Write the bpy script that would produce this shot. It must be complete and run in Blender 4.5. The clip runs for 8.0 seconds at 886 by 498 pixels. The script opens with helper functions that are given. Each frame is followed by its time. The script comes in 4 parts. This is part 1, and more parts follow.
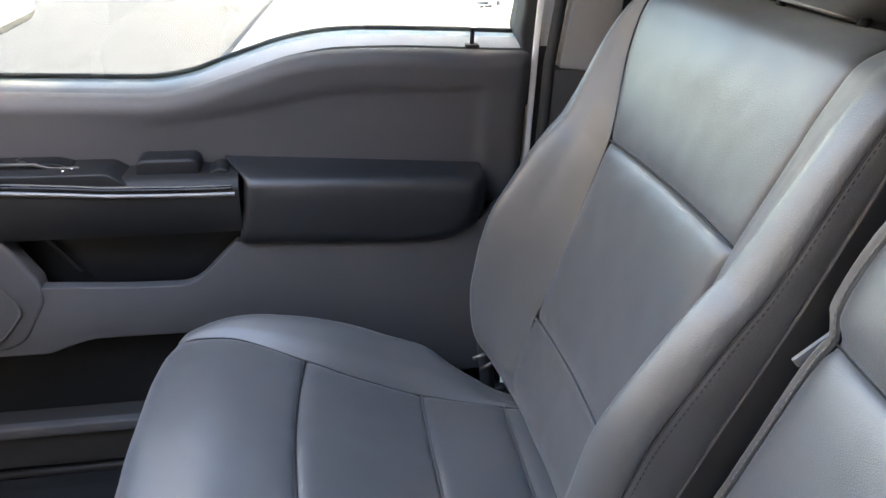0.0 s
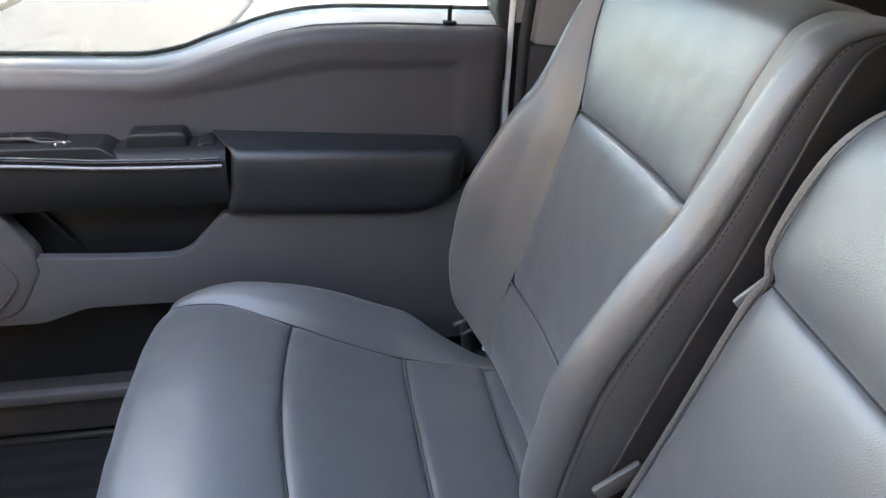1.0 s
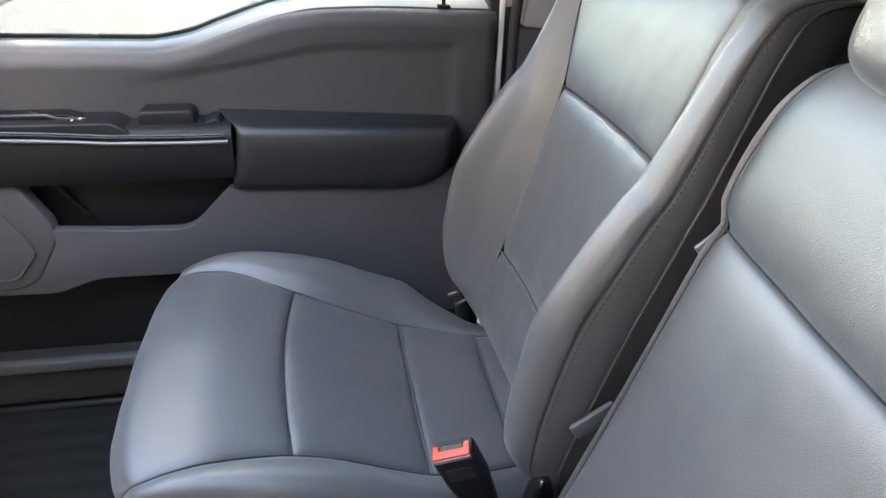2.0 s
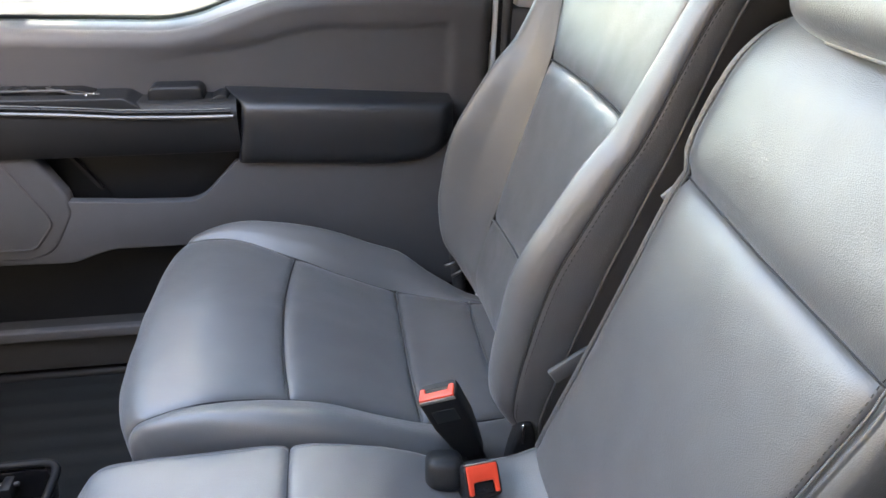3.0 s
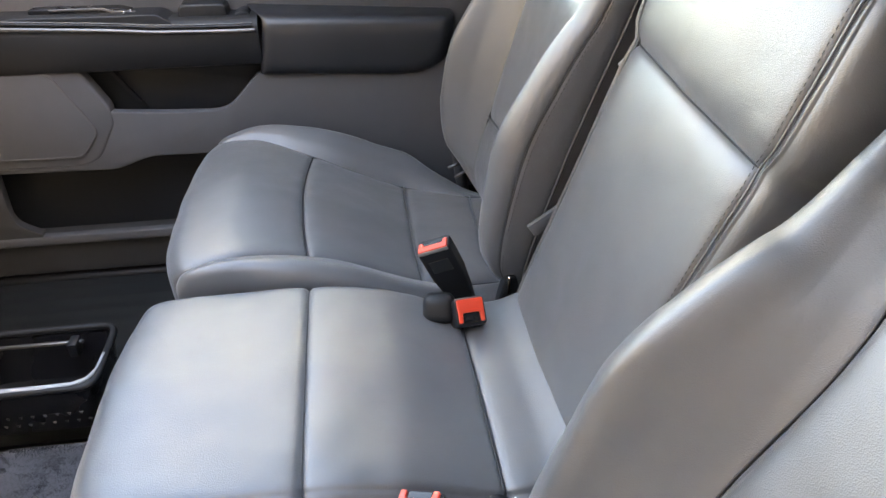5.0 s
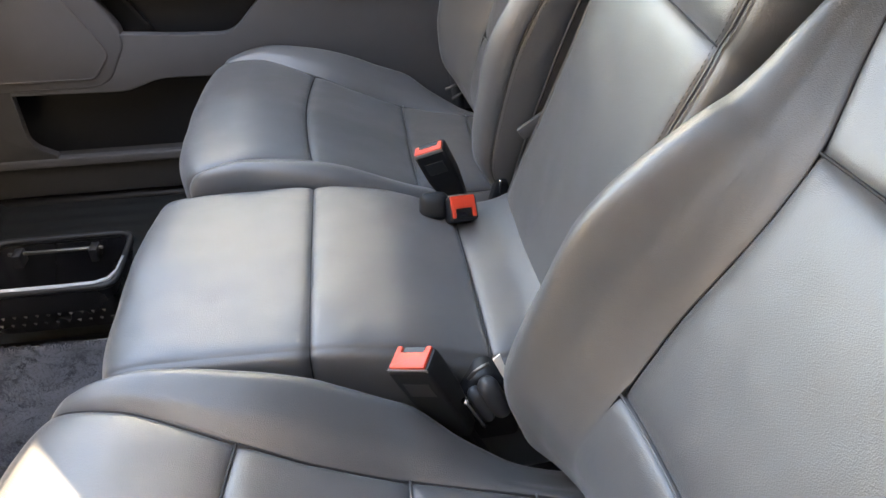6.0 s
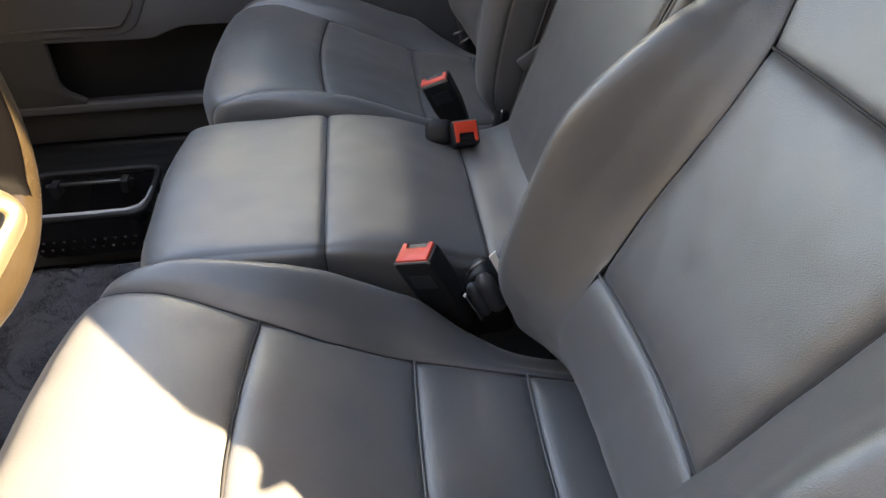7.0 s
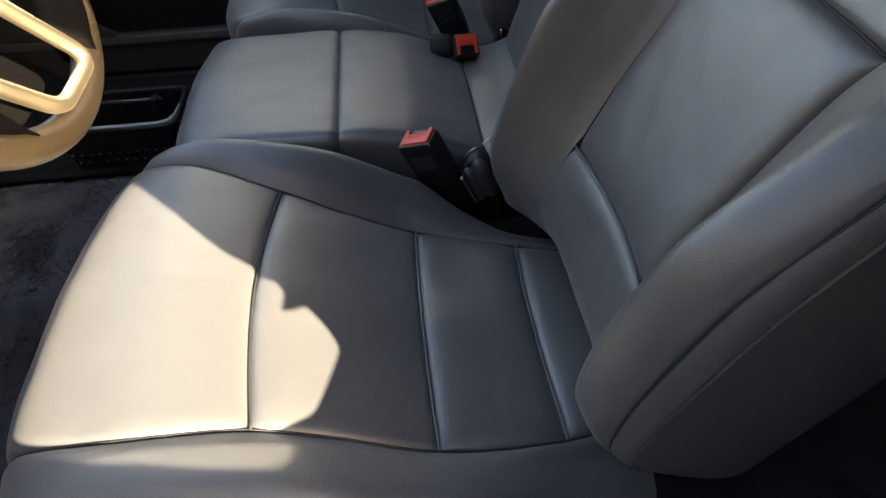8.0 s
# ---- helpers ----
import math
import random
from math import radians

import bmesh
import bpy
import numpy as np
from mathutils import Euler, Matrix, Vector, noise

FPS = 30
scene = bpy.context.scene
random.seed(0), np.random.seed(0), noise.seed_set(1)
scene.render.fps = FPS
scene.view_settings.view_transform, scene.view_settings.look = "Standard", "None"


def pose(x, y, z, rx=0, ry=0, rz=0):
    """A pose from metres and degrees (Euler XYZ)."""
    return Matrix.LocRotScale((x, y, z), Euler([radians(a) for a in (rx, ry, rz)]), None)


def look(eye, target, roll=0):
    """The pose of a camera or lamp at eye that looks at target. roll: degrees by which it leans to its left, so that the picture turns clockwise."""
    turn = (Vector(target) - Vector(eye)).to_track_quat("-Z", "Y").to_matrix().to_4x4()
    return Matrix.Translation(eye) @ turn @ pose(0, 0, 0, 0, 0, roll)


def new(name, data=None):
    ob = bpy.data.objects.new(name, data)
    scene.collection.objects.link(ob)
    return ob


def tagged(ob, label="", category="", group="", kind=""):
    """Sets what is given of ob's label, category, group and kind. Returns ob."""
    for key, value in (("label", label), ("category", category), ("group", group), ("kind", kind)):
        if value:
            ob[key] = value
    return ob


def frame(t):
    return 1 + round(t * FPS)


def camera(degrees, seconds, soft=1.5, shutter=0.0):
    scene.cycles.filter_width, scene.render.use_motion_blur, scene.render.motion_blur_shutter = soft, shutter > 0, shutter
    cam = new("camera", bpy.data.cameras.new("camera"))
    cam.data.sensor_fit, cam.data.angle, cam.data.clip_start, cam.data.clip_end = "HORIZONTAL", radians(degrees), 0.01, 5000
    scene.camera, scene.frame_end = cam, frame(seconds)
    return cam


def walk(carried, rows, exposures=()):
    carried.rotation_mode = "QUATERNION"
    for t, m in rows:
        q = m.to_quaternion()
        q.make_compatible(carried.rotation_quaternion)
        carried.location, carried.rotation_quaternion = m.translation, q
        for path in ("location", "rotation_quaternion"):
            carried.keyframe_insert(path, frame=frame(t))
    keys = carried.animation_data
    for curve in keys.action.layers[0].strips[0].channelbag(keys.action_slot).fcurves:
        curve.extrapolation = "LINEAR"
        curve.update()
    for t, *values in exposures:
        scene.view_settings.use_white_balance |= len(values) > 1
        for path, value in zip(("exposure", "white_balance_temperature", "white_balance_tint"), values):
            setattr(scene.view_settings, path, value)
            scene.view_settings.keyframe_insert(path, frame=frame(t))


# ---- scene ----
cam = camera(64.0, 8.0)
EXPOSURES = [(0.0, 5.50, 7500, 14), (1.5, 5.60, 7650, 14), (4.0, 5.84, 8150, 14), (5.5, 5.81, 8550, 15), (6.0, 5.5, 8650, 15), (6.5, 5.28, 8650, 15), (7.0, 4.6, 8450, 15), (7.5, 3.6, 7700, 14), (8.0, 3.6, 7500, 13)]
PATH = [
    (0, (0.132, 0.124, 1.055), (0.464, 1.862, 0.122), 2.0),
    (0.5, (0.141, 0.096, 1.052), (0.482, 1.824, 0.104), 1.9),
    (1, (0.147, 0.06, 1.048), (0.491, 1.782, 0.09), 1.8),
    (1.5, (0.144, 0.017, 1.045), (0.488, 1.737, 0.083), 1.8),
    (3, (0.171, -0.105, 1.01), (0.466, 1.628, 0.057), 1.1),
    (3.5, (0.175, -0.153, 0.996), (0.464, 1.571, 0.025), 1.1),
    (4, (0.182, -0.203, 0.98), (0.452, 1.508, -0.019), 0.7),
    (5.3, (0.179, -0.336, 0.97), (0.397, 1.32, -0.13), -0.7),
    (5.5, (0.178, -0.357, 0.964), (0.397, 1.272, -0.175), -0.6),
    (6, (0.179, -0.414, 0.95), (0.381, 1.2, -0.214), -1.0),
    (6.5, (0.189, -0.471, 0.944), (0.364, 1.126, -0.248), -1.7),
    (7, (0.181, -0.535, 0.935), (0.332, 1.039, -0.29), -2.0),
    (7.5, (0.184, -0.616, 0.924), (0.32, 0.971, -0.285), -2.3),
    (8, (0.183, -0.702, 0.915), (0.287, 0.822, -0.375), -2.6),
]
walk(cam, [(t, look(eye, target, roll)) for t, eye, target, roll in PATH], EXPOSURES)


# ---------------------------------------------------------------- light
world = bpy.data.worlds.new("sky")
scene.world = world
world.use_nodes = True
wn = world.node_tree
sky = wn.nodes.new("ShaderNodeTexSky")
sky.sky_type, sky.sun_disc = "NISHITA", False
SUN = Vector((0.634 * 0.940, -0.773 * 0.940, 0.342)).normalized()
sky.sun_elevation = math.asin(SUN.z)
sky.sun_rotation = math.atan2(SUN.x, SUN.y)
sky.dust_density, sky.ozone_density = 2.2, 1.0
wn.links.new(sky.outputs[0], wn.nodes["Background"].inputs[0])
wn.nodes["Background"].inputs[1].default_value = 0.09
sun = new("sun", bpy.data.lights.new("sun", "SUN"))
sun.data.energy, sun.data.angle, sun.data.color = 5.0, radians(0.5), (1.0, 0.89, 0.69)
sun.matrix_world = look(SUN * 20, (0, 0, 0))


# ---------------------------------------------------------------- materials
def material(name, base, rough=0.5, metal=0.0, vary=0.08, scale=6.0, grain=0.0, grain_scale=900.0, pit=False,
             spec=0.5, coat=0.0, sheen=0.0, fine=13.0, speck=0.35):
    """A surface with stains at one scale and a fine relief at another."""
    m = bpy.data.materials.new(name)
    m.use_nodes = True
    t, b = m.node_tree, m.node_tree.nodes["Principled BSDF"]
    co = t.nodes.new("ShaderNodeTexCoord")
    n1 = t.nodes.new("ShaderNodeTexNoise")
    n1.inputs["Scale"].default_value, n1.inputs["Detail"].default_value = scale, 5
    t.links.new(co.outputs["Object"], n1.inputs["Vector"])
    n2 = t.nodes.new("ShaderNodeTexNoise")
    n2.inputs["Scale"].default_value, n2.inputs["Detail"].default_value = scale * fine, 4
    t.links.new(co.outputs["Object"], n2.inputs["Vector"])
    mixn = t.nodes.new("ShaderNodeMath")
    mixn.operation, mixn.inputs[1].default_value = "MULTIPLY_ADD", speck
    t.links.new(n2.outputs[0], mixn.inputs[0])
    t.links.new(n1.outputs[0], mixn.inputs[2])
    ramp = t.nodes.new("ShaderNodeValToRGB")
    lo = [max(0.0, c * (1 - vary)) for c in base]
    hi = [min(1.0, c * (1 + vary)) for c in base]
    ramp.color_ramp.elements[0].position, ramp.color_ramp.elements[1].position = 0.225 + 0.5 * speck, 0.775 + 0.5 * speck
    ramp.color_ramp.elements[0].color, ramp.color_ramp.elements[1].color = (*lo, 1), (*hi, 1)
    t.links.new(mixn.outputs[0], ramp.inputs[0])
    t.links.new(ramp.outputs[0], b.inputs["Base Color"])
    r = t.nodes.new("ShaderNodeMapRange")
    r.inputs[1].default_value, r.inputs[2].default_value = 0.3, 0.8
    r.inputs[3].default_value, r.inputs[4].default_value = rough - 0.05, rough + 0.06
    t.links.new(n1.outputs[0], r.inputs[0])
    t.links.new(r.outputs[0], b.inputs["Roughness"])
    b.inputs["Metallic"].default_value = metal
    b.inputs["Specular IOR Level"].default_value = spec
    b.inputs["Coat Weight"].default_value = coat
    b.inputs["Coat Roughness"].default_value = 0.25
    b.inputs["Sheen Weight"].default_value = sheen
    if grain:
        g = t.nodes.new("ShaderNodeTexVoronoi" if pit else "ShaderNodeTexNoise")
        g.inputs["Scale"].default_value = grain_scale
        t.links.new(co.outputs["Object"], g.inputs["Vector"])
        bump = t.nodes.new("ShaderNodeBump")
        bump.inputs["Strength"].default_value, bump.inputs["Distance"].default_value = grain, 0.0006
        t.links.new(g.outputs[0], bump.inputs["Height"])
        t.links.new(bump.outputs[0], b.inputs["Normal"])
    return m


LEATHER = material("grey_vinyl", (0.069, 0.0715, 0.076), 0.35, vary=0.08, scale=4, spec=0.72, grain=0.34, grain_scale=850, pit=True, sheen=0.12)
SHELL = material("seat_shell_plastic", (0.065, 0.064, 0.066), 0.5, grain=0.3, grain_scale=900)
THREAD = material("dark_thread", (0.014, 0.014, 0.016), 0.7)
PALE_PIPING = material("pale_piping", (0.34, 0.335, 0.33), 0.45)
PIPING = material("piping_vinyl", (0.055, 0.055, 0.058), 0.4)
BEZEL = material("bright_bezel", (0.80, 0.66, 0.44), 0.40, metal=1.0, vary=0.06)
STRUT = material("dull_steel_strut", (0.085, 0.088, 0.095), 0.5)
TABGREY = material("grey_plastic_tab", (0.26, 0.27, 0.29), 0.5)
TRIM = material("door_trim_plastic", (0.064, 0.061, 0.062), 0.55, spec=0.3, vary=0.08, scale=3, grain=0.5, grain_scale=700, pit=True)
LOWTRIM = material("lower_trim_plastic", (0.060, 0.0605, 0.065), 0.58, spec=0.3, vary=0.08, scale=3, grain=0.5, grain_scale=700, pit=True)
POCKET = material("pocket_plastic", (0.030, 0.030, 0.031), 0.6, spec=0.25, grain=0.4, grain_scale=700, pit=True)
PAD = material("armrest_vinyl", (0.0135, 0.015, 0.018), 0.38, spec=0.5, vary=0.08, scale=4, grain=0.3, grain_scale=800, pit=True)
DARK = material("black_plastic", (0.0095, 0.0102, 0.0118), 0.48, spec=0.25, grain=0.25, grain_scale=800)
GLOSSY = material("gloss_black_plastic", (0.008, 0.008, 0.009), 0.28, vary=0.1, spec=0.3)
SILVER = material("satin_silver_trim", (0.155, 0.15, 0.147), 0.45, metal=0.9, vary=0.05)
CHROME = material("bright_steel", (0.72, 0.72, 0.72), 0.2, metal=1.0, vary=0.04)
RIM = material("worn_grey_plastic", (0.16, 0.155, 0.15), 0.5)
RED = material("red_button_plastic", (0.62, 0.050, 0.022), 0.38, vary=0.06, scale=20)
WHITE = material("white_body_paint", (0.80, 0.80, 0.79), 0.3, vary=0.02, coat=0.4)
PALE = material("pillar_trim_plastic", (0.42, 0.41, 0.395), 0.6, vary=0.03, grain=0.3, grain_scale=700)
RUBBER = material("black_rubber_seal", (0.022, 0.022, 0.023), 0.7)
CARPET = material("charcoal_carpet", (0.040, 0.041, 0.047), 0.95, vary=0.4, scale=14, fine=22, speck=0.9, grain=0.6, grain_scale=300, spec=0.15, sheen=0.3)
PILE = material("carpet_fibre", (0.045, 0.047, 0.054), 0.9, vary=0.6, scale=30, spec=0.15)
tuft, fibre = PILE.node_tree.nodes.new("ShaderNodeNewGeometry"), PILE.node_tree.nodes.new("ShaderNodeValToRGB")
fibre.color_ramp.elements[0].color, fibre.color_ramp.elements[1].color = (0.036, 0.0375, 0.043, 1), (0.055, 0.057, 0.064, 1)
PILE.node_tree.links.new(tuft.outputs["Random Per Island"], fibre.inputs[0])
PILE.node_tree.links.new(fibre.outputs[0], PILE.node_tree.nodes["Principled BSDF"].inputs["Base Color"])
LINER = material("headliner_cloth", (0.30, 0.295, 0.285), 0.9, vary=0.04, grain=0.3)
WEBBING = material("belt_webbing", (0.030, 0.030, 0.033), 0.7, vary=0.15, scale=60)
WHEELSKIN = material("wheel_vinyl", (0.0150, 0.0103, 0.0052), 0.32, spec=0.75, vary=0.15, scale=25, grain=0.35, grain_scale=900, pit=True)
# near black: shade on the inner rim, put into the colour
RIMSHADE = material("wheel_rim_shade", (0.0008, 0.0007, 0.0008), 0.6, spec=0.02)
INSET = material("wheel_inset_plastic", (0.0035, 0.003, 0.003), 0.35, spec=0.06)
BODYGREY = material("cab_inner_panel", (0.10, 0.10, 0.10), 0.6)
ASPHALT = material("sunlit_asphalt", (0.0190, 0.0211, 0.0257), 0.9, vary=0.7, scale=3.5, fine=15, speck=1.3, grain=1.0, grain_scale=60, spec=0.1)
CONCRETE = material("concrete_apron", (0.110, 0.112, 0.120), 0.9, vary=0.08, scale=0.8, grain=0.6, grain_scale=90, spec=0.1)
# grey trim to white sill; the fading sky reflection is put into the colour
SILL = material("door_sill_fade", (0.5, 0.5, 0.5), 0.38, vary=0.02)
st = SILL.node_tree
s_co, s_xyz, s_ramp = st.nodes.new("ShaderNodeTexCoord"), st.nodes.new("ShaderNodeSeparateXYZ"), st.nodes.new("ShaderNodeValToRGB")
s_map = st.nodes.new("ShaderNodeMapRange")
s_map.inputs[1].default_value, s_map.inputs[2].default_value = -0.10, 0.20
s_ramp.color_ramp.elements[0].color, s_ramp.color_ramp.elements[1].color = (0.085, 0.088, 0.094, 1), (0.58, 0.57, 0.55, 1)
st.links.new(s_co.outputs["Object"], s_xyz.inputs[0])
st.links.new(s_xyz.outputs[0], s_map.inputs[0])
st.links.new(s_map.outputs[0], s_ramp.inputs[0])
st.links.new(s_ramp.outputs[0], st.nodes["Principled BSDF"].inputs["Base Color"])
MARKING = material("glass_print", (0.75, 0.75, 0.75), 0.6)
MIRRORCASE = material("mirror_housing", (0.16, 0.158, 0.15), 0.5)
MIRROR = material("mirror_glass", (0.85, 0.88, 0.86), 0.03, metal=1.0, vary=0.01)
SHADEWALL = material("shade_wall_grey", (0.08, 0.08, 0.078), 0.85, vary=0.15, scale=1.5, grain=0.6, grain_scale=80)
BOUNCEWALL = material("bounce_wall_pale", (0.46, 0.51, 0.58), 0.85, vary=0.08, scale=0.6, grain=0.5, grain_scale=60)
REDSHADEWALL = material("red_brown_wall", (0.125, 0.095, 0.088), 0.85, vary=0.2, scale=1.5, grain=0.6, grain_scale=80)
LINERGREY = material("rim_liner_plastic", (0.32, 0.32, 0.33), 0.45)
MAT = material("black_rubber_mat", (0.0085, 0.0095, 0.0100), 0.75, vary=0.3, spec=0.2, scale=20, grain=0.6, grain_scale=300)
ROLL = material("rolled_webbing", (0.040, 0.042, 0.047), 0.45, vary=0.15, scale=60)
# pale tone, random per hole, paints in the light that the holes catch
HOLE = material("perforation_glint", (0.12, 0.12, 0.124), 0.45)
h_tree = HOLE.node_tree
h_info, h_ramp = h_tree.nodes.new("ShaderNodeObjectInfo"), h_tree.nodes.new("ShaderNodeValToRGB")
h_ramp.color_ramp.elements[0].color, h_ramp.color_ramp.elements[1].color = (0.008, 0.008, 0.0085, 1), (0.13, 0.13, 0.132, 1)
h_tree.links.new(h_info.outputs["Random"], h_ramp.inputs[0])
h_tree.links.new(h_ramp.outputs[0], h_tree.nodes["Principled BSDF"].inputs["Base Color"])
TAG = material("white_label_cloth", (0.75, 0.75, 0.74), 0.8, vary=0.04)

GLASS = bpy.data.materials.new("window_glass")
GLASS.use_nodes = True
gt = GLASS.node_tree
gt.nodes.clear()
g_out, g_mix = gt.nodes.new("ShaderNodeOutputMaterial"), gt.nodes.new("ShaderNodeMixShader")
g_clear, g_gloss, g_fres = gt.nodes.new("ShaderNodeBsdfTransparent"), gt.nodes.new("ShaderNodeBsdfGlossy"), gt.nodes.new("ShaderNodeFresnel")
g_clear.inputs[0].default_value = (0.72, 0.745, 0.74, 1)
g_gloss.inputs["Roughness"].default_value = 0.02
g_fres.inputs[0].default_value = 1.45
gt.links.new(g_fres.outputs[0], g_mix.inputs[0])
gt.links.new(g_clear.outputs[0], g_mix.inputs[1])
gt.links.new(g_gloss.outputs[0], g_mix.inputs[2])
gt.links.new(g_mix.outputs[0], g_out.inputs[0])


# ---------------------------------------------------------------- building helpers
def thing(name, label, category, group="", kind="", at=(0, 0, 0)):
    ob = new(name)
    ob.location = at
    ob.empty_display_size = 0.05
    return tagged(ob, label, category, group, kind)


def link(name, me, mat, parent=None, label=""):
    me.materials.append(mat)
    ob = new(name, me)
    if parent is not None:
        ob.parent = parent
        at, up = Vector((0, 0, 0)), parent
        while up is not None:
            at, up = at + up.location, up.parent
        ob.location = -at if parent.parent is None else -at
    if label:
        tagged(ob, label)
    return ob


def part(name, bm, mat, parent=None, label="", smooth=True):
    me = bpy.data.meshes.new(name)
    bmesh.ops.recalc_face_normals(bm, faces=bm.faces)
    bm.to_mesh(me)
    bm.free()
    if smooth:
        me.shade_smooth()
        me.set_sharp_from_angle(angle=radians(40))
    return link(name, me, mat, parent, label)


def sheet(name, P, mat, parent=None, label="", close_u=False):
    """A smooth grid mesh from an array (rows, columns, 3)."""
    m, n, _ = P.shape
    q = [(i * n + j, i * n + j + 1, (i + 1) * n + j + 1, (i + 1) * n + j) for i in range(m - 1) for j in range(n - 1)]
    if close_u:
        q += [(i * n + n - 1, i * n, (i + 1) * n, (i + 1) * n + n - 1) for i in range(m - 1)]
    me = bpy.data.meshes.new(name)
    me.from_pydata(P.reshape(-1, 3).tolist(), [], q)
    me.shade_smooth()
    return link(name, me, mat, parent, label)


def pchip(xs, ys, x):
    """A smooth curve through knots that never overshoots."""
    xs, ys, x = np.asarray(xs, float), np.asarray(ys, float), np.asarray(x, float)
    h = np.diff(xs)
    d = np.diff(ys) / h
    s = np.zeros_like(ys)
    for k in range(1, len(xs) - 1):
        if d[k - 1] * d[k] > 0:
            w1, w2 = 2 * h[k] + h[k - 1], h[k] + 2 * h[k - 1]
            s[k] = (w1 + w2) / (w1 / d[k - 1] + w2 / d[k])
    s[0], s[-1] = d[0], d[-1]
    k = np.clip(np.searchsorted(xs, x) - 1, 0, len(xs) - 2)
    u = (x - xs[k]) / h[k]
    return ((2 * u**3 - 3 * u**2 + 1) * ys[k] + (u**3 - 2 * u**2 + u) * h[k] * s[k]
            + (-2 * u**3 + 3 * u**2) * ys[k + 1] + (u**3 - u**2) * h[k] * s[k + 1])


def spaced(a, b, n):
    """Steps from a to b that crowd towards both ends."""
    u = np.linspace(0, 1, n)
    return a + (b - a) * (0.5 * u + 0.5 * (0.5 - 0.5 * np.cos(np.pi * u)))


def normals(P):
    du, dv = np.gradient(P, axis=1), np.gradient(P, axis=0)
    n = np.cross(du, dv)
    return n / np.maximum(np.linalg.norm(n, axis=2, keepdims=True), 1e-9)


def lumps(P, seed, size, depth):
    """Soft unevenness of stuffed upholstery."""
    out = np.zeros(P.shape[:2])
    for i in range(P.shape[0]):
        for j in range(P.shape[1]):
            v = Vector(P[i, j]) / size + Vector((seed, seed * 2.3, 0))
            out[i, j] = noise.noise(v)
    return out * depth


def tube(name, pts, r, mat, parent=None, label="", sides=6, close=False):
    """A round cord along a line of points."""
    pts = [Vector(p) for p in pts]
    n = len(pts)
    rings = []
    for i, p in enumerate(pts):
        a = pts[(i - 1) % n] if close or i else pts[0]
        b = pts[(i + 1) % n] if close or i < n - 1 else pts[-1]
        d = (b - a).normalized()
        u = d.orthogonal().normalized() if i == 0 else (rings[-1][1] - d * rings[-1][1].dot(d)).normalized()
        rings.append((p, u, d.cross(u)))
    rr = r if callable(r) else (lambda k: r)
    V = [tuple(p + (u * math.cos(2 * math.pi * k / sides) + w * math.sin(2 * math.pi * k / sides)) * rr(i / max(1, n - 1)))
         for i, (p, u, w) in enumerate(rings) for k in range(sides)]
    m = n if close else n - 1
    F = [(i * sides + k, i * sides + (k + 1) % sides, ((i + 1) % n) * sides + (k + 1) % sides, ((i + 1) % n) * sides + k)
         for i in range(m) for k in range(sides)]
    if not close:
        F += [tuple(range(sides))[::-1], tuple((n - 1) * sides + k for k in range(sides))]
    me = bpy.data.meshes.new(name)
    me.from_pydata(V, [], F)
    me.shade_smooth()
    return link(name, me, mat, parent, label)


def rounded(points, radius, steps=5):
    """An outline with its corners rounded. A point may carry its own radius."""
    out, n = [], len(points)
    for i in range(n):
        p, a, b = (Vector(points[k % n][:2]) for k in (i, i - 1, i + 1))
        r = points[i][2] if len(points[i]) > 2 else radius
        da, db = (a - p), (b - p)
        r = min(r, da.length * 0.45, db.length * 0.45)
        s, e = p + da.normalized() * r, p + db.normalized() * r
        for k in range(steps + 1):
            u = k / steps
            out.append(tuple(s * (1 - u) ** 2 + p * 2 * u * (1 - u) + e * u**2))
    return out


def plate_bm(outline, front, back, bevel=0.004, segments=3, axis="y"):
    """A slab with the outline given in x and z, from y = front to y = back, its front edge rounded."""
    bm = bmesh.new()
    put = (lambda a, b, d: (a, d, b)) if axis == "y" else ((lambda a, b, d: (d, a, b)) if axis == "x" else (lambda a, b, d: (a, b, d)))
    f = bm.faces.new([bm.verts.new(put(a, b, back)) for a, b in outline])
    g = bmesh.ops.extrude_face_region(bm, geom=[f])
    vs = [v for v in g["geom"] if isinstance(v, bmesh.types.BMVert)]
    d = put(0, 0, front - back)
    bmesh.ops.translate(bm, verts=vs, vec=d)
    if bevel:
        top = [e for e in bm.edges if e.verts[0] in vs and e.verts[1] in vs]
        bmesh.ops.bevel(bm, geom=top, offset=bevel, segments=segments, profile=0.5, affect="EDGES", clamp_overlap=True)
    return bm


def block_bm(lo, hi, bevel=0.004, segments=3, m=None):
    bm = bmesh.new()
    bmesh.ops.create_cube(bm, size=1)
    c, s = [(a + b) / 2 for a, b in zip(lo, hi)], [b - a for a, b in zip(lo, hi)]
    bmesh.ops.transform(bm, matrix=Matrix.Translation(c) @ Matrix.Diagonal((*s, 1)), verts=bm.verts)
    if bevel:
        bmesh.ops.bevel(bm, geom=bm.edges, offset=bevel, segments=segments, profile=0.5, affect="EDGES", clamp_overlap=True)
    if m is not None:
        bmesh.ops.transform(bm, matrix=m, verts=bm.verts)
    return bm


def extrude_x_bm(profile, x0, x1):
    """A profile in y and z run along x."""
    bm = bmesh.new()
    a = [bm.verts.new((x0, y, z)) for y, z in profile]
    b = [bm.verts.new((x1, y, z)) for y, z in profile]
    n = len(profile)
    for i in range(n):
        bm.faces.new((a[i], a[(i + 1) % n], b[(i + 1) % n], b[i]))
    bm.faces.new(a[::-1]), bm.faces.new(b)
    return bm


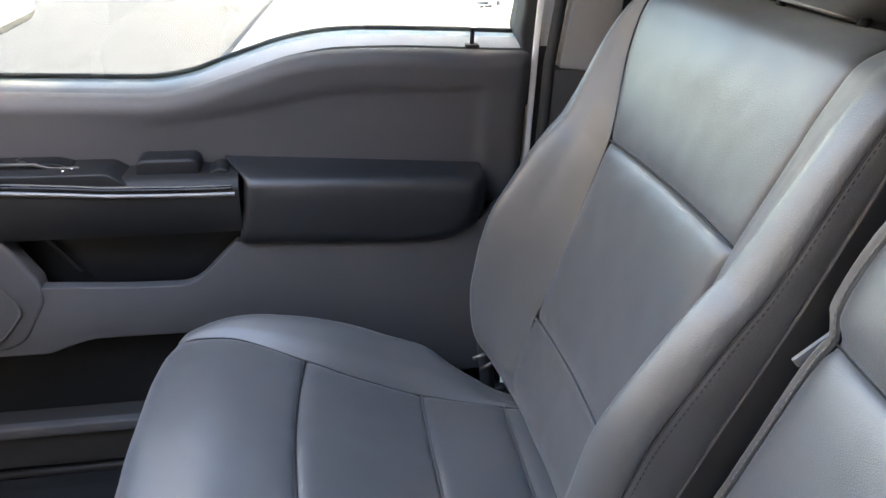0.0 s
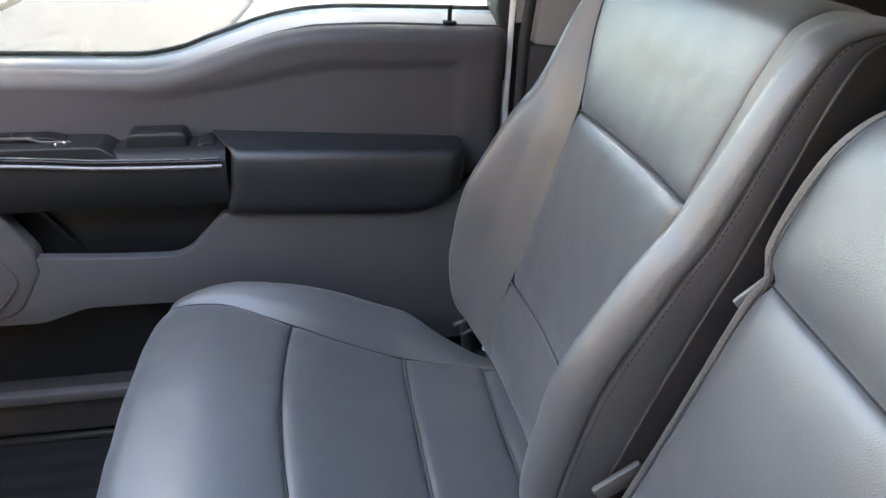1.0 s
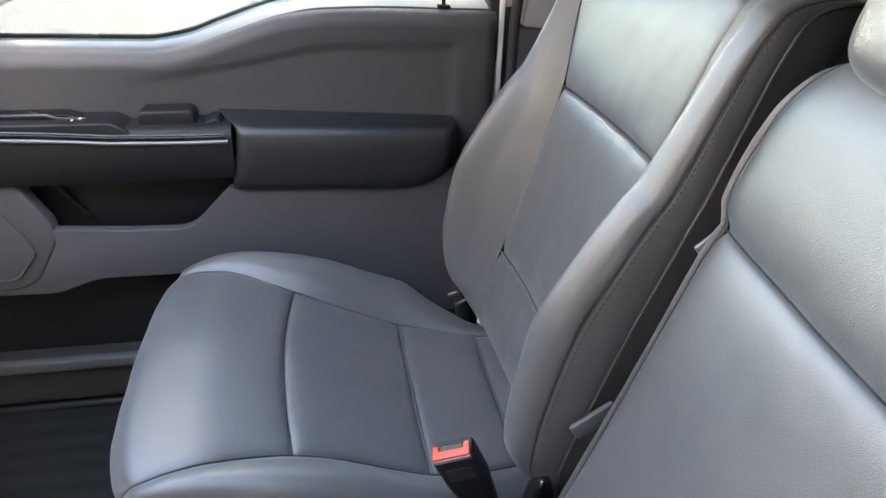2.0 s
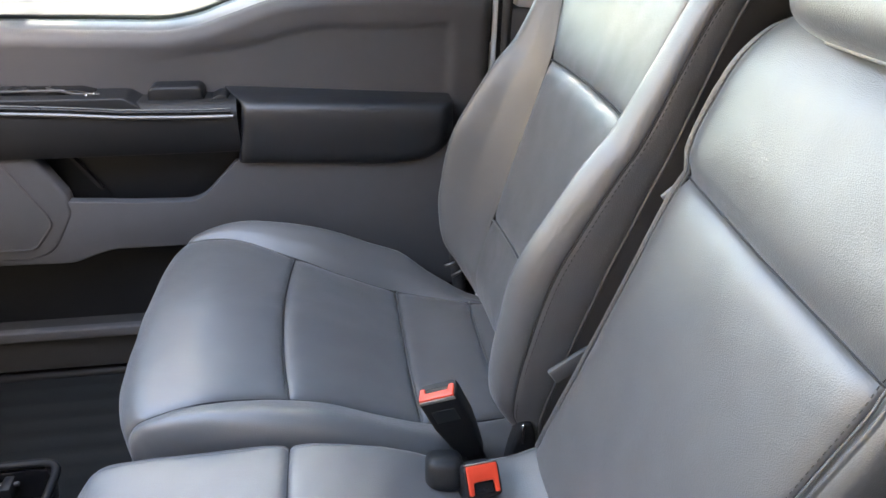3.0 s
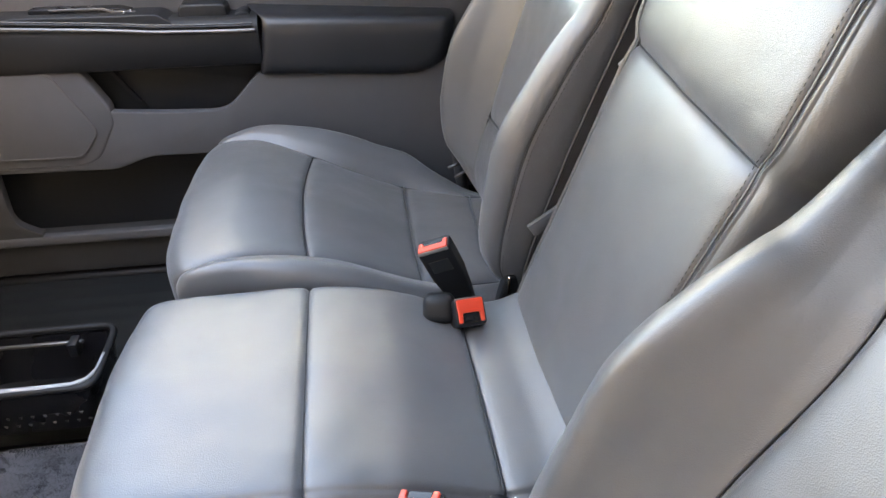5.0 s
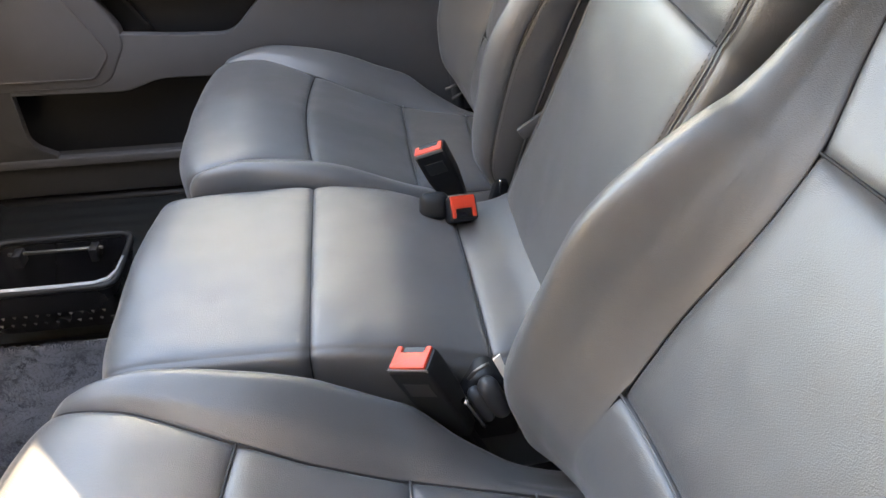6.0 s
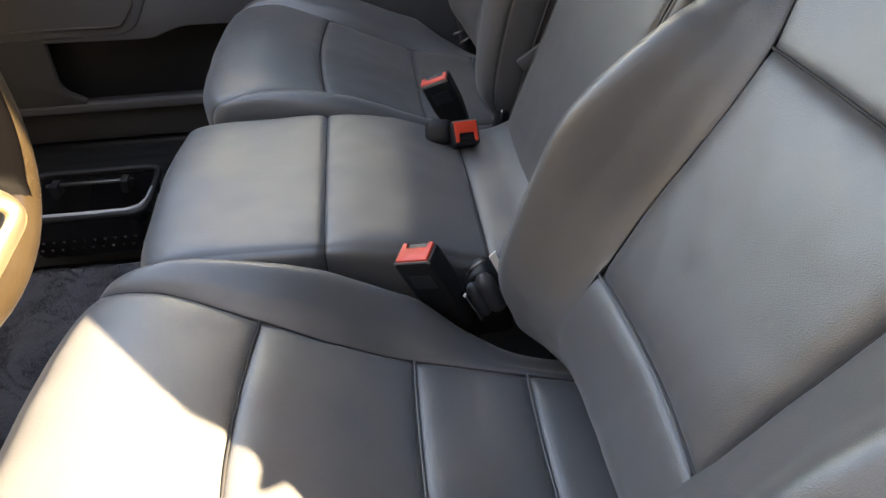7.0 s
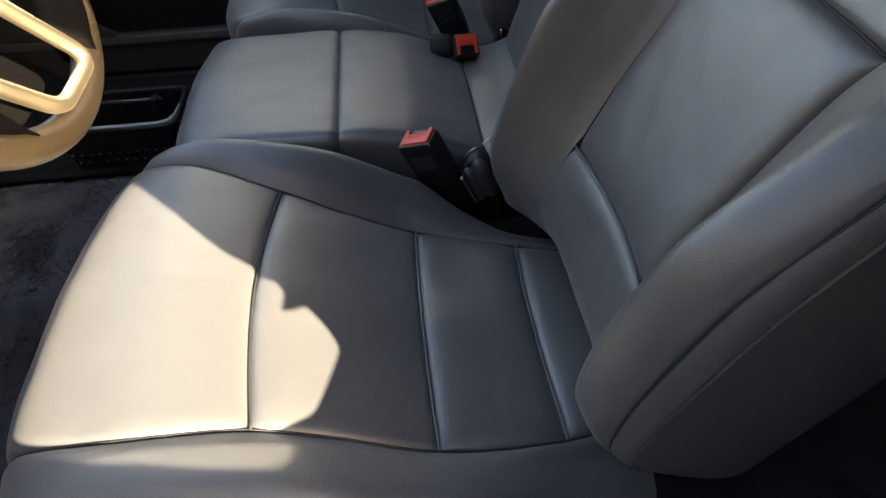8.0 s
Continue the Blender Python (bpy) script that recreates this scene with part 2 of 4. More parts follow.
# ---------------------------------------------------------------- upholstery
def cushion_surface(tb, base, bow, front_round, floor_z):
    """The skin of a seat cushion: a across (-1 to 1), b from the front's foot over the nose to the rear."""
    ka = [0, 0.5, 0.62, 0.74, 0.84, 0.92, 1.0]

    def at(A, B):
        P = np.zeros((len(B), len(A), 3))
        for i, b in enumerate(B):
            x, z, c_far, c_near, w, hb_near = (float(pchip(tb["b"], tb.get(k, tb["c"]), b)) for k in ("x", "z", "c", "c_near", "w", "hb"))
            hb_far = float(pchip(tb["b"], tb.get("hb_far", tb["hb"]), b))
            crown = tb.get("crown", 0.008) * min(1.0, max(0.0, (z - floor_z) / 0.1))
            aa, s, h = np.abs(A), np.zeros(len(A)), np.zeros(len(A))
            for c, hb, side in ((c_near, hb_near, A < 0), (c_far, hb_far, A >= 0)):
                g = w - c
                ks = [0, c, c + 0.36 * g, c + 0.74 * g, c + 0.94 * g, w, w - 0.006]
                kh = [crown, 0, 0.60 * hb, hb, hb - 0.10 * g - 0.004, hb - 0.34 * g - 0.014, floor_z - z]
                kh[4], kh[5] = max(kh[4], floor_z - z), max(kh[5], floor_z - z)
                s[side], h[side] = pchip(ka, ks, aa[side]), pchip(ka, kh, aa[side])
            c = np.where(A < 0, c_near, c_far)
            f = min(1.0, max(0.0, (0.5 - b) / 0.26))
            f = f * f * (3 - 2 * f)
            mid = np.clip(1 - (s / c) ** 2, 0, 1)
            P[i, :, 0] = base[0] + x + float(pchip(tb["b"], bow, b)) * mid + np.where(A < 0, front_round, tb.get("far_round", front_round)) * f * (s / w) ** 4
            P[i, :, 1] = base[1] + np.sign(A) * s
            P[i, :, 2] = z + h
        return P

    return at


def back_surface(tb, base, lean, bow, thick=0.095):
    """The skin of a backrest: a from the middle of the front round the side to the middle of the rear, b from foot to top."""
    ka = [0, 0.42, 0.51, 0.60, 0.68, 0.75, 0.81, 0.86, 0.93, 1.0]
    L = Vector((math.sin(radians(lean)), 0, math.cos(radians(lean))))
    N = Vector((-math.cos(radians(lean)), 0, math.sin(radians(lean))))

    def at(A, B):
        P = np.zeros((len(B), len(A), 3))
        for i, b in enumerate(B):
            l, n0, hl = (float(pchip(tb["b"], tb[k], b)) for k in ("l", "n", "th"))
            t, aa, s, n, cc, ww = thick * hl, np.abs(A), np.zeros(len(A)), np.zeros(len(A)), np.zeros(len(A)), np.zeros(len(A))
            for suffix, side in (("", A < 0), ("_far", A >= 0)):
                c, w, hb = (float(pchip(tb["b"], tb.get(k + suffix, tb[k]), b)) for k in ("c", "w", "hb"))
                g = w - c
                f = 0.0 if suffix else tb.get("flare", 0.0)
                ks = [0, c, c + 0.36 * g, c + 0.68 * g, c + 0.92 * g, w, w + 0.001 + 0.15 * f, w - 0.004 + 0.4 * f, w - 0.03 + f, 0]
                kn = [tb.get("crown", -0.004), 0, 0.42 * hb, hb, 0.86 * hb, 0.62 * hb - 0.004, tb.get("welt", 0.30) * hb - 0.010, -0.042 * hl, -t, -t - 0.01 * hl]
                s[side], n[side], cc[side], ww[side] = pchip(ka, ks, aa[side]), pchip(ka, kn, aa[side]) + n0, c, w
            mid = np.where(aa <= 0.42, np.clip(1 - (s / cc) ** 2, 0, 1), 0)
            ll = l + float(pchip(tb["b"], bow, b)) * mid - tb.get("drop", 0.0) * (s / ww) ** 4 * min(1, max(0, (b - 0.72) / 0.22))
            ll = ll + np.where(A < 0, tb.get("tuck", 0.0), tb.get("tuck_far", 0.0)) * (s / ww) ** 2 * max(0, 1 - b / 0.20)
            ll = ll + tb.get("tilt", 0.0) * np.sign(A) * s / ww * math.exp(-((b - 0.6) / 0.14) ** 2)
            P[i, :, 0] = base[0] + ll * L.x + n * N.x
            P[i, :, 1] = base[1] + np.sign(A) * s
            P[i, :, 2] = base[2] + ll * L.z + n * N.z
        return P

    return at


def upholstery(name, surf, a, b, na, nb, mat, parent, seed=0.0, seams="abcd", label="", groove=0.0065, reach=0.007, soft=0.0016, puff=0.003, loose=("", 0.0)):
    """One stuffed panel of a skin. seams: which of its edges (a low, b high a, c low b, d high b) are sewn down; loose: one of them is sewn only from that b up."""
    A, B = spaced(*a, na), spaced(*b, nb)
    P = surf(A, B)
    n = skin_normals(surf, A, B)
    du = np.linalg.norm(np.diff(P, axis=1), axis=2)
    dv = np.linalg.norm(np.diff(P, axis=0), axis=2)
    u = np.concatenate([np.zeros((nb, 1)), np.cumsum(du, 1)], 1)
    v = np.concatenate([np.zeros((1, na)), np.cumsum(dv, 0)], 0)
    drop, rise = np.zeros((nb, na)), np.ones((nb, na))
    for k, d in (("a", u), ("b", u[:, -1:] - u), ("c", v), ("d", v[-1:, :] - v)):
        if k in seams:
            sewn = np.clip((B - loose[1]) / 0.03, 0, 1)[:, None] if k == loose[0] else 1.0
            drop += sewn * groove * 0.5 * (np.exp(-d / reach) + np.exp(-d / 0.0024))
            rise *= 1 - sewn * np.exp(-d / 0.016)
    drop = np.minimum(drop, groove)
    near = 1 - rise
    k = float(int(seed) // 20)
    P = P + n * (lumps(P, 3.1 + k, 0.11, soft) + lumps(P, 7.7 + k, 0.035, soft * 0.45) + near * rise * lumps(P, 5.3 + k, 0.014, 0.0022) + puff * rise - drop)[:, :, None]
    return sheet(name, P, mat, parent, label)


def skin_normals(surf, A, B, e=0.003):
    """Outward normals of a skin, the same from both sides of a seam."""
    da = surf(np.clip(A + e, -1, 1), B) - surf(np.clip(A - e, -1, 1), B)
    db = surf(A, np.clip(B + e, 0, 1)) - surf(A, np.clip(B - e, 0, 1))
    n = np.cross(da, db)
    n = n / np.maximum(np.linalg.norm(n, axis=2, keepdims=True), 1e-12)
    q = surf(np.array([-0.02, 0.0, 0.02]), np.array([0.62, 0.63, 0.64]))
    return n * (1.0 if normals(q)[1, 1][2] > 0 else -1.0)


def seam_line(surf, a, b, n=40, sink=0.0036):
    """Points along a seam of a skin; a and b are numbers or pairs."""
    A = np.linspace(*a, n) if isinstance(a, tuple) else np.array([a])
    B = np.linspace(*b, n) if isinstance(b, tuple) else np.array([b])
    P = surf(A, B) - skin_normals(surf, A, B) * sink
    return [Vector(p) for p in P.reshape(-1, 3)]


def stitches(name, line, size, gap, mat, parent, label=""):
    """A row of small raised stitches along a line."""
    V, F = [], []
    run, on = 0.0, []
    for a, b in zip(line, line[1:]):
        d = (b - a).length
        while run < d:
            p = a + (b - a) * (run / d)
            t = (b - a).normalized()
            on.append((p, t))
            run += size + gap
        run -= d
    for p, t in on:
        u = t.orthogonal().normalized()
        w = t.cross(u)
        k = len(V)
        for e in (-0.5, 0.5):
            for q in range(4):
                ang = math.pi / 2 * q
                V.append(tuple(p + t * size * e + (u * math.cos(ang) + w * math.sin(ang)) * 0.00045))
        F += [(k, k + 1, k + 2, k + 3), (k + 7, k + 6, k + 5, k + 4)]
        F += [(k + q, k + 4 + q, k + 4 + (q + 1) % 4, k + (q + 1) % 4) for q in range(4)]
    me = bpy.data.meshes.new(name)
    me.from_pydata(V, [], F)
    ob = link(name, me, mat, parent, label)
    return tagged(ob, kind="stuff")


CUSHION = dict(
    b=[0, 0.08, 0.16, 0.24, 0.34, 0.45, 0.55, 0.65, 0.78, 0.85, 0.92, 1.0],
    x=[-0.200, -0.222, -0.236, -0.238, -0.205, -0.12, 0.0, 0.08, 0.18, 0.245, 0.315, 0.40],
    z=[0.20, 0.278, 0.332, 0.371, 0.404, 0.414, 0.383, 0.348, 0.306, 0.292, 0.283, 0.275],
    c=[0.222, 0.228, 0.232, 0.236, 0.238, 0.225, 0.194, 0.183, 0.180, 0.172, 0.160, 0.14],
    w=[0.236, 0.243, 0.249, 0.254, 0.261, 0.271, 0.278, 0.279, 0.272, 0.246, 0.222, 0.21],
    hb=[0, 0, 0, 0.0, 0.001, 0.009, 0.027, 0.037, 0.034, 0.002, -0.022, -0.03])
CUSHION_BOW = [0, 0, 0, 0, -0.004, -0.010, -0.014, -0.009, -0.004, -0.005, -0.006, 0]
BACK_B = [0, 0.06, 0.12, 0.20, 0.32, 0.44, 0.53, 0.60, 0.75, 0.86, 0.94, 1.0]
PASSENGER_BACK = dict(
    b=BACK_B,
    l=[-0.175, -0.13, -0.090, 0.0, 0.10, 0.20, 0.26, 0.291, 0.41, 0.483, 0.518, 0.527],
    n=[-0.045, -0.014, -0.002, 0.0, 0.0, 0.0, 0.0, 0.0, 0.0, -0.007, -0.056, -0.120],
    c=[0.125, 0.130, 0.138, 0.149, 0.156, 0.159, 0.160, 0.160, 0.170, 0.174, 0.160, 0.14],
    w=[0.225, 0.254, 0.264, 0.268, 0.272, 0.272, 0.271, 0.270, 0.267, 0.263, 0.254, 0.23],
    hb=[0.012, 0.036, 0.062, 0.086, 0.099, 0.080, 0.062, 0.050, 0.034, 0.022, 0.008, 0.0],
    c_far=[0.125, 0.130, 0.138, 0.149, 0.156, 0.163, 0.167, 0.171, 0.228, 0.246, 0.236, 0.20],
    w_far=[0.20, 0.240, 0.260, 0.268, 0.272, 0.274, 0.276, 0.278, 0.276, 0.268, 0.250, 0.21],
    hb_far=[0.0, 0.022, 0.055, 0.086, 0.097, 0.076, 0.056, 0.042, 0.020, 0.006, 0.0, 0.0],
    th=[0.8, 0.9, 1, 1, 1, 1, 1, 1, 1, 0.95, 0.8, 0.4], drop=0.003)
DRIVER_BACK = dict(
    PASSENGER_BACK,
    l=[-0.108, -0.090, -0.067, 0.0, 0.10, 0.19, 0.245, 0.272, 0.40, 0.490, 0.545, 0.555],
    c=[0.090, 0.095, 0.100, 0.106, 0.110, 0.115, 0.121, 0.128, 0.150, 0.160, 0.150, 0.13],
    w=[0.230, 0.256, 0.264, 0.268, 0.272, 0.272, 0.271, 0.270, 0.262, 0.250, 0.230, 0.20],
    c_far=[0.125, 0.130, 0.138, 0.147, 0.160, 0.162, 0.168, 0.174, 0.228, 0.240, 0.230, 0.20],
    w_far=[0.240, 0.262, 0.266, 0.268, 0.272, 0.272, 0.271, 0.270, 0.266, 0.258, 0.240, 0.20],
    hb_far=[0.038, 0.048, 0.058, 0.077, 0.093, 0.076, 0.056, 0.042, 0.020, 0.006, 0.0, 0.0],
    drop=0.02, welt=0.46, tuck=0.018, tuck_far=-0.045)
BACK_BOW = [0, 0, 0.002, 0.007, 0.006, 0.004, 0.004, 0.004, 0.002, 0, 0, 0]
CUSHION_NEAR = [0.190, 0.192, 0.193, 0.194, 0.198, 0.202, 0.181, 0.175, 0.172, 0.168, 0.160, 0.14]


def bucket_seat(name, label, x0, yc, origin, lean, seed, nose, tail, back, thick, sew=(0.74, 0.825), near=None):
    seat = thing(name, label, "car seat", "front seats", at=(x0, yc, 0.0))
    tb = dict(CUSHION, x=[x + nose * k + tail * q for x, k, q in zip(CUSHION["x"], (0.2, 0.4, 0.75, 0.9, 0.65, 0.25, 0, 0, 0, 0, 0, 0), (0, 0, 0, 0, 0, 0, 0, 0.4, 1, 1, 1, 1))])
    if near:
        tb["c_near"] = near
    else:
        tb["far_round"] = 0.024
        tb["hb_far"] = [0, 0, 0, 0, 0.001, 0.010, 0.031, 0.044, 0.046, 0.020, -0.010, -0.03]
    s = cushion_surface(tb, (x0, yc), CUSHION_BOW, 0.036, 0.20)
    k = 0.5
    upholstery("thigh_panel", s, (-k, k), (0.0, 0.55), 60, 60, LEATHER, seat, seed, "abd")
    upholstery("seat_panel", s, (-k, k), (0.55, 0.78), 60, 30, LEATHER, seat, seed + 1, "abcd", puff=0.005)
    upholstery("rear_seat_panel", s, (-k, k), (0.78, 0.92), 60, 24, LEATHER, seat, seed + 2, "abcd", puff=0.007)
    upholstery("seat_strip", s, (-k, k), (0.92, 1.0), 50, 14, LEATHER, seat, seed + 3, "abc", puff=0.006)
    for sg in (-1, 1):
        e = (lambda p, q: (p, q) if sg > 0 else (-q, -p))
        upholstery("cushion_bolster", s, e(k, 0.945), (0.0, 1.0), 44, 90, LEATHER, seat, seed + 4, "ab")
        upholstery("cushion_side", s, e(0.945, 1.0), (0.0, 1.0), 12, 90, LEATHER, seat, seed + 5, "a" if sg > 0 else "b")
        tube("seam", seam_line(s, sg * 0.945, (0.04, 0.99), 70), 0.0010, THREAD, seat)
    for b, sink, mat in ((0.55, 0.0036, THREAD), (0.78, 0.0012, LEATHER), (0.92, 0.0012, LEATHER)):
        tube("seam", seam_line(s, (-k, k), b, 40, sink), 0.0014, mat, seat)
    for a in (-k, k):
        tube("seam", seam_line(s, a, (0.2, 0.99), 70), 0.0012, THREAD, seat)
    part("seat_base", block_bm((x0 - 0.16, yc - 0.20, 0.03), (x0 + 0.34, yc + 0.20, 0.22), 0.01), DARK, seat, "black plastic seat base")
    for dy in (-0.19, 0.19):
        part("seat_rail", block_bm((x0 - 0.2, yc + dy - 0.02, 0.0), (x0 + 0.38, yc + dy + 0.02, 0.04), 0.003), DARK, seat, "black steel floor rail")
    r = back_surface(back, origin, lean, BACK_BOW, thick)
    kk = 0.42
    upholstery("lumbar_panel", r, (-kk, kk), (0.0, 0.20), 60, 30, LEATHER, seat, seed + 6, "d", puff=0.001)
    upholstery("back_panel", r, (-kk, kk), (0.20, 0.60), 60, 44, LEATHER, seat, seed + 7, "abcd", groove=0.007, puff=0.008)
    upholstery("shoulder_panel", r, (-kk, kk), (0.60, 1.0), 60, 44, LEATHER, seat, seed + 8, "abc", groove=0.007, puff=0.001)
    for sg in (-1, 1):
        e = (lambda p, q: (p, q) if sg > 0 else (-q, -p))
        upholstery("back_bolster", r, e(kk, sew[0]), (0.0, 1.0), 40, 80, LEATHER, seat, seed + 9 + sg, "ab", groove=0.003, reach=0.005, puff=0.001, loose=("a" if sg > 0 else "b", 0.20))
        upholstery("side_panel", r, e(*sew), (0.0, 1.0), 16, 80, LEATHER, seat, seed + 11 + sg, "ab", groove=0.0018, reach=0.003, puff=0.0)
        sheet("back_shell", r(spaced(*e(sew[1], 1.0), 24), spaced(0.0, 1.0, 60)), SHELL, seat)
        tube("piping", seam_line(r, sg * sew[1], (0.05, 0.95), 60, 0.0), 0.0024, PIPING, seat)
        tube("seam", seam_line(r, sg * sew[0], (0.04, 0.96), 60, 0.0016), 0.0012, THREAD, seat)
        if name == "passenger_seat":
            stitches("stitching", seam_line(r, sg * (sew[0] + 0.0135), (0.06, 0.94), 80, -0.0002), 0.0034, 0.0034, THREAD, seat)
        tube("seam", seam_line(r, sg * kk, (0.20, 0.97), 70), 0.0012, THREAD, seat)
    for b, sink, mat in ((0.20, 0.0008, LEATHER), (0.60, 0.0036, THREAD)):
        tube("seam", seam_line(r, (-kk, kk), b, 40, sink), 0.0015, mat, seat)
    return seat, s, r


passenger_seat, PS, PR = bucket_seat("passenger_seat", "grey vinyl passenger bucket seat with sewn panels beside the door",
                                     0.097, 0.845, (0.447, 0.850, 0.456), 17.1, 0.0, 0.014, 0.0, PASSENGER_BACK, 0.095)


driver_seat, DS, DR = bucket_seat("driver_seat", "grey vinyl driver bucket seat, reclined, partly in sun",
                                  0.029, -0.118, (0.400, -0.122, 0.446), 31.7, 20.0, 0.013, -0.010, DRIVER_BACK, 0.13, (0.715, 0.80), CUSHION_NEAR)


tube("edge_strip", seam_line(DR, (-0.54, -0.72), 0.03, 30, -0.002), 0.0030, PALE_PIPING, driver_seat, "pale plastic lower edge")


def middle_seat():
    yc, hw = 0.368, 0.188
    seat = thing("centre_seat", "narrow grey vinyl middle seat between the bucket seats", "car seat", "front seats", at=(0.1, yc, 0.0))
    tb = dict(
        b=[0, 0.10, 0.20, 0.28, 0.36, 0.45, 0.58, 0.70, 0.82, 0.90, 1.0],
        x=[-0.125, -0.141, -0.150, -0.148, -0.128, -0.066, 0.10, 0.20, 0.312, 0.36, 0.41],
        z=[0.12, 0.22, 0.305, 0.352, 0.386, 0.396, 0.395, 0.383, 0.347, 0.350, 0.366],
        c=[0.160, 0.165, 0.168, 0.170, 0.172, 0.174, 0.175, 0.174, 0.170, 0.165, 0.16],
        w=[0.175, 0.180, 0.183, 0.185, 0.187, 0.188, 0.189, 0.188, 0.185, 0.18, 0.175],
        hb=[0, 0, 0, -0.002, -0.005, -0.006, -0.006, -0.008, -0.010, -0.010, -0.01], crown=0.006)
    s = cushion_surface(tb, (0.0, yc), [0] * 11, 0.022, 0.12)
    k = 0.5
    upholstery("front_cushion_panel", s, (-0.972, 0.972), (0.0, 0.58), 80, 60, LEATHER, seat, 41, "abd", groove=0.0045, reach=0.003, soft=0.0026)
    upholstery("rear_cushion_panel", s, (-0.972, 0.972), (0.58, 0.82), 80, 36, LEATHER, seat, 42, "abcd", groove=0.0045, reach=0.003, soft=0.0026)
    upholstery("cushion_strip", s, (-0.972, 0.972), (0.82, 1.0), 60, 20, LEATHER, seat, 43, "abc")
    for e in ((0.972, 1.0), (-1.0, -0.972)):
        upholstery("cushion_side", s, e, (0.0, 1.0), 16, 70, LEATHER, seat, 44, "ab")
    tube("seam", seam_line(s, (-0.96, 0.96), 0.58, 60, 0.0024), 0.0008, THREAD, seat)
    tube("seam", seam_line(s, (-0.96, 0.96), 0.82, 60, 0.0024), 0.0012, THREAD, seat)
    for sg in (-1, 1):
        tube("piping", seam_line(s, sg * 0.972, (0.02, 0.60), 60, 0.001), lambda u: 0.0014 + 0.0018 * math.exp(-((u - 0.55) / 0.05) ** 2), PALE_PIPING, seat)
    part("seat_base", block_bm((-0.08, yc - 0.15, 0.09), (0.36, yc + 0.15, 0.2), 0.008), DARK, seat, "black plastic seat base")
    bt = dict(
        b=[0, 0.06, 0.14, 0.30, 0.45, 0.57, 0.60, 0.64, 0.70, 0.80, 0.90, 0.96, 1.0],
        l=[-0.450, -0.415, -0.36, -0.22, -0.10, -0.019, 0.0, 0.023, 0.06, 0.13, 0.195, 0.215, 0.218],
        n=[-0.010, 0.002, 0.004, 0.004, 0.003, 0.001, 0.0, 0.004, 0.006, 0.005, -0.012, -0.040, -0.075],
        c=[0.140, 0.146, 0.148, 0.150, 0.153, 0.156, 0.155, 0.162, 0.164, 0.161, 0.150, 0.135, 0.12],
        w=[0.155, 0.161, 0.163, 0.165, 0.168, 0.171, 0.168, 0.180, 0.183, 0.180, 0.166, 0.150, 0.13],
        hb=[-0.004] * 13, th=[0.8, 0.9, 1, 1, 1, 1, 1, 1, 1, 1, 0.9, 0.6, 0.1], crown=0.006, drop=0.02, tilt=0.013, flare=0.055)
    r = back_surface(bt, (0.530, yc + 0.008, 0.718), 19.5, [0] * 13, 0.17)
    upholstery("lower_back_panel", r, (-0.55, 0.55), (0.0, 0.60), 60, 70, LEATHER, seat, 45, "abd", groove=0.007, reach=0.014)
    upholstery("upper_back_panel", r, (-0.55, 0.55), (0.60, 1.0), 60, 50, LEATHER, seat, 46, "abc", groove=0.007, reach=0.014)
    for sg in (-1, 1):
        e = (lambda p, q: (p, q) if sg > 0 else (-q, -p))
        upholstery("back_side_panel", r, e(0.55, 0.93), (0.0, 1.0), 30, 70, LEATHER, seat, 47 + sg, "a" if sg > 0 else "b", groove=0.005)
        sheet("back_shell", r(spaced(*e(0.93, 1.0), 12), spaced(0, 1, 50)), SHELL, seat)
        tube("piping", seam_line(r, sg * 0.55, (0.03, 0.95), 60, 0.0005), 0.0014, LEATHER, seat)
        stitches("stitching", seam_line(r, sg * (0.46 if sg < 0 else 0.52), (0.05, 0.84), 80, -0.0010), 0.0034, 0.0034, THREAD if sg < 0 else PIPING, seat)
    tube("seam", seam_line(r, (-0.55, 0.55), 0.60, 50), 0.0008, THREAD, seat)
    return seat


middle_seat()


def headrest(at, lean, label, w=0.125, h=0.09, d=0.05):
    hr = thing("headrest", label, "headrest", "headrests", at=at)
    m = Matrix.Translation(at) @ Matrix.Rotation(radians(lean), 4, "Y")
    U, V = np.linspace(0, 2 * np.pi, 40, endpoint=False), np.linspace(-np.pi / 2, np.pi / 2, 26)
    P = np.zeros((26, 40, 3))
    f = lambda c, e: np.sign(c) * np.abs(c) ** e
    for i, v in enumerate(V):
        P[i, :, 0] = d * f(np.cos(v), 0.5) * f(np.cos(U), 0.7)
        P[i, :, 1] = w * f(np.cos(v), 0.5) * f(np.sin(U), 0.6)
        P[i, :, 2] = h + h * f(np.sin(v), 0.6)
    M = np.array(m)
    P = P @ M[:3, :3].T + M[:3, 3]
    sheet("pad", P, LEATHER, hr, "grey vinyl pad", close_u=True)
    # lighter grey than the pad: the seam's reflection put into its colour
    tube("piping", [Vector(p) for p in P[2]], 0.0022, RIM, hr, "seam piping round the lower edge, its highlight painted in as pale grey", sides=6, close=True)
    for dy in (-0.07, 0.07):
        tube("post", [m @ Vector((0, dy, z)) for z in (-0.12, -0.03, 0.03)], 0.006, DARK, hr, "black steel post", sides=10)
    return hr


headrest((0.678, 0.845, 0.936), 14, "grey vinyl headrest on the passenger seat", w=0.115)
headrest((0.735, -0.125, 0.91), 28, "grey vinyl headrest on the driver seat")
headrest((0.592, 0.372, 0.882), 16, "grey vinyl headrest on the middle seat", w=0.125, h=0.06)


# ---------------------------------------------------------------- passenger door
door = thing("passenger_door", "closed dark grey plastic passenger door with padded armrest and map pockets", "car door", at=(0, 1.3, 0))

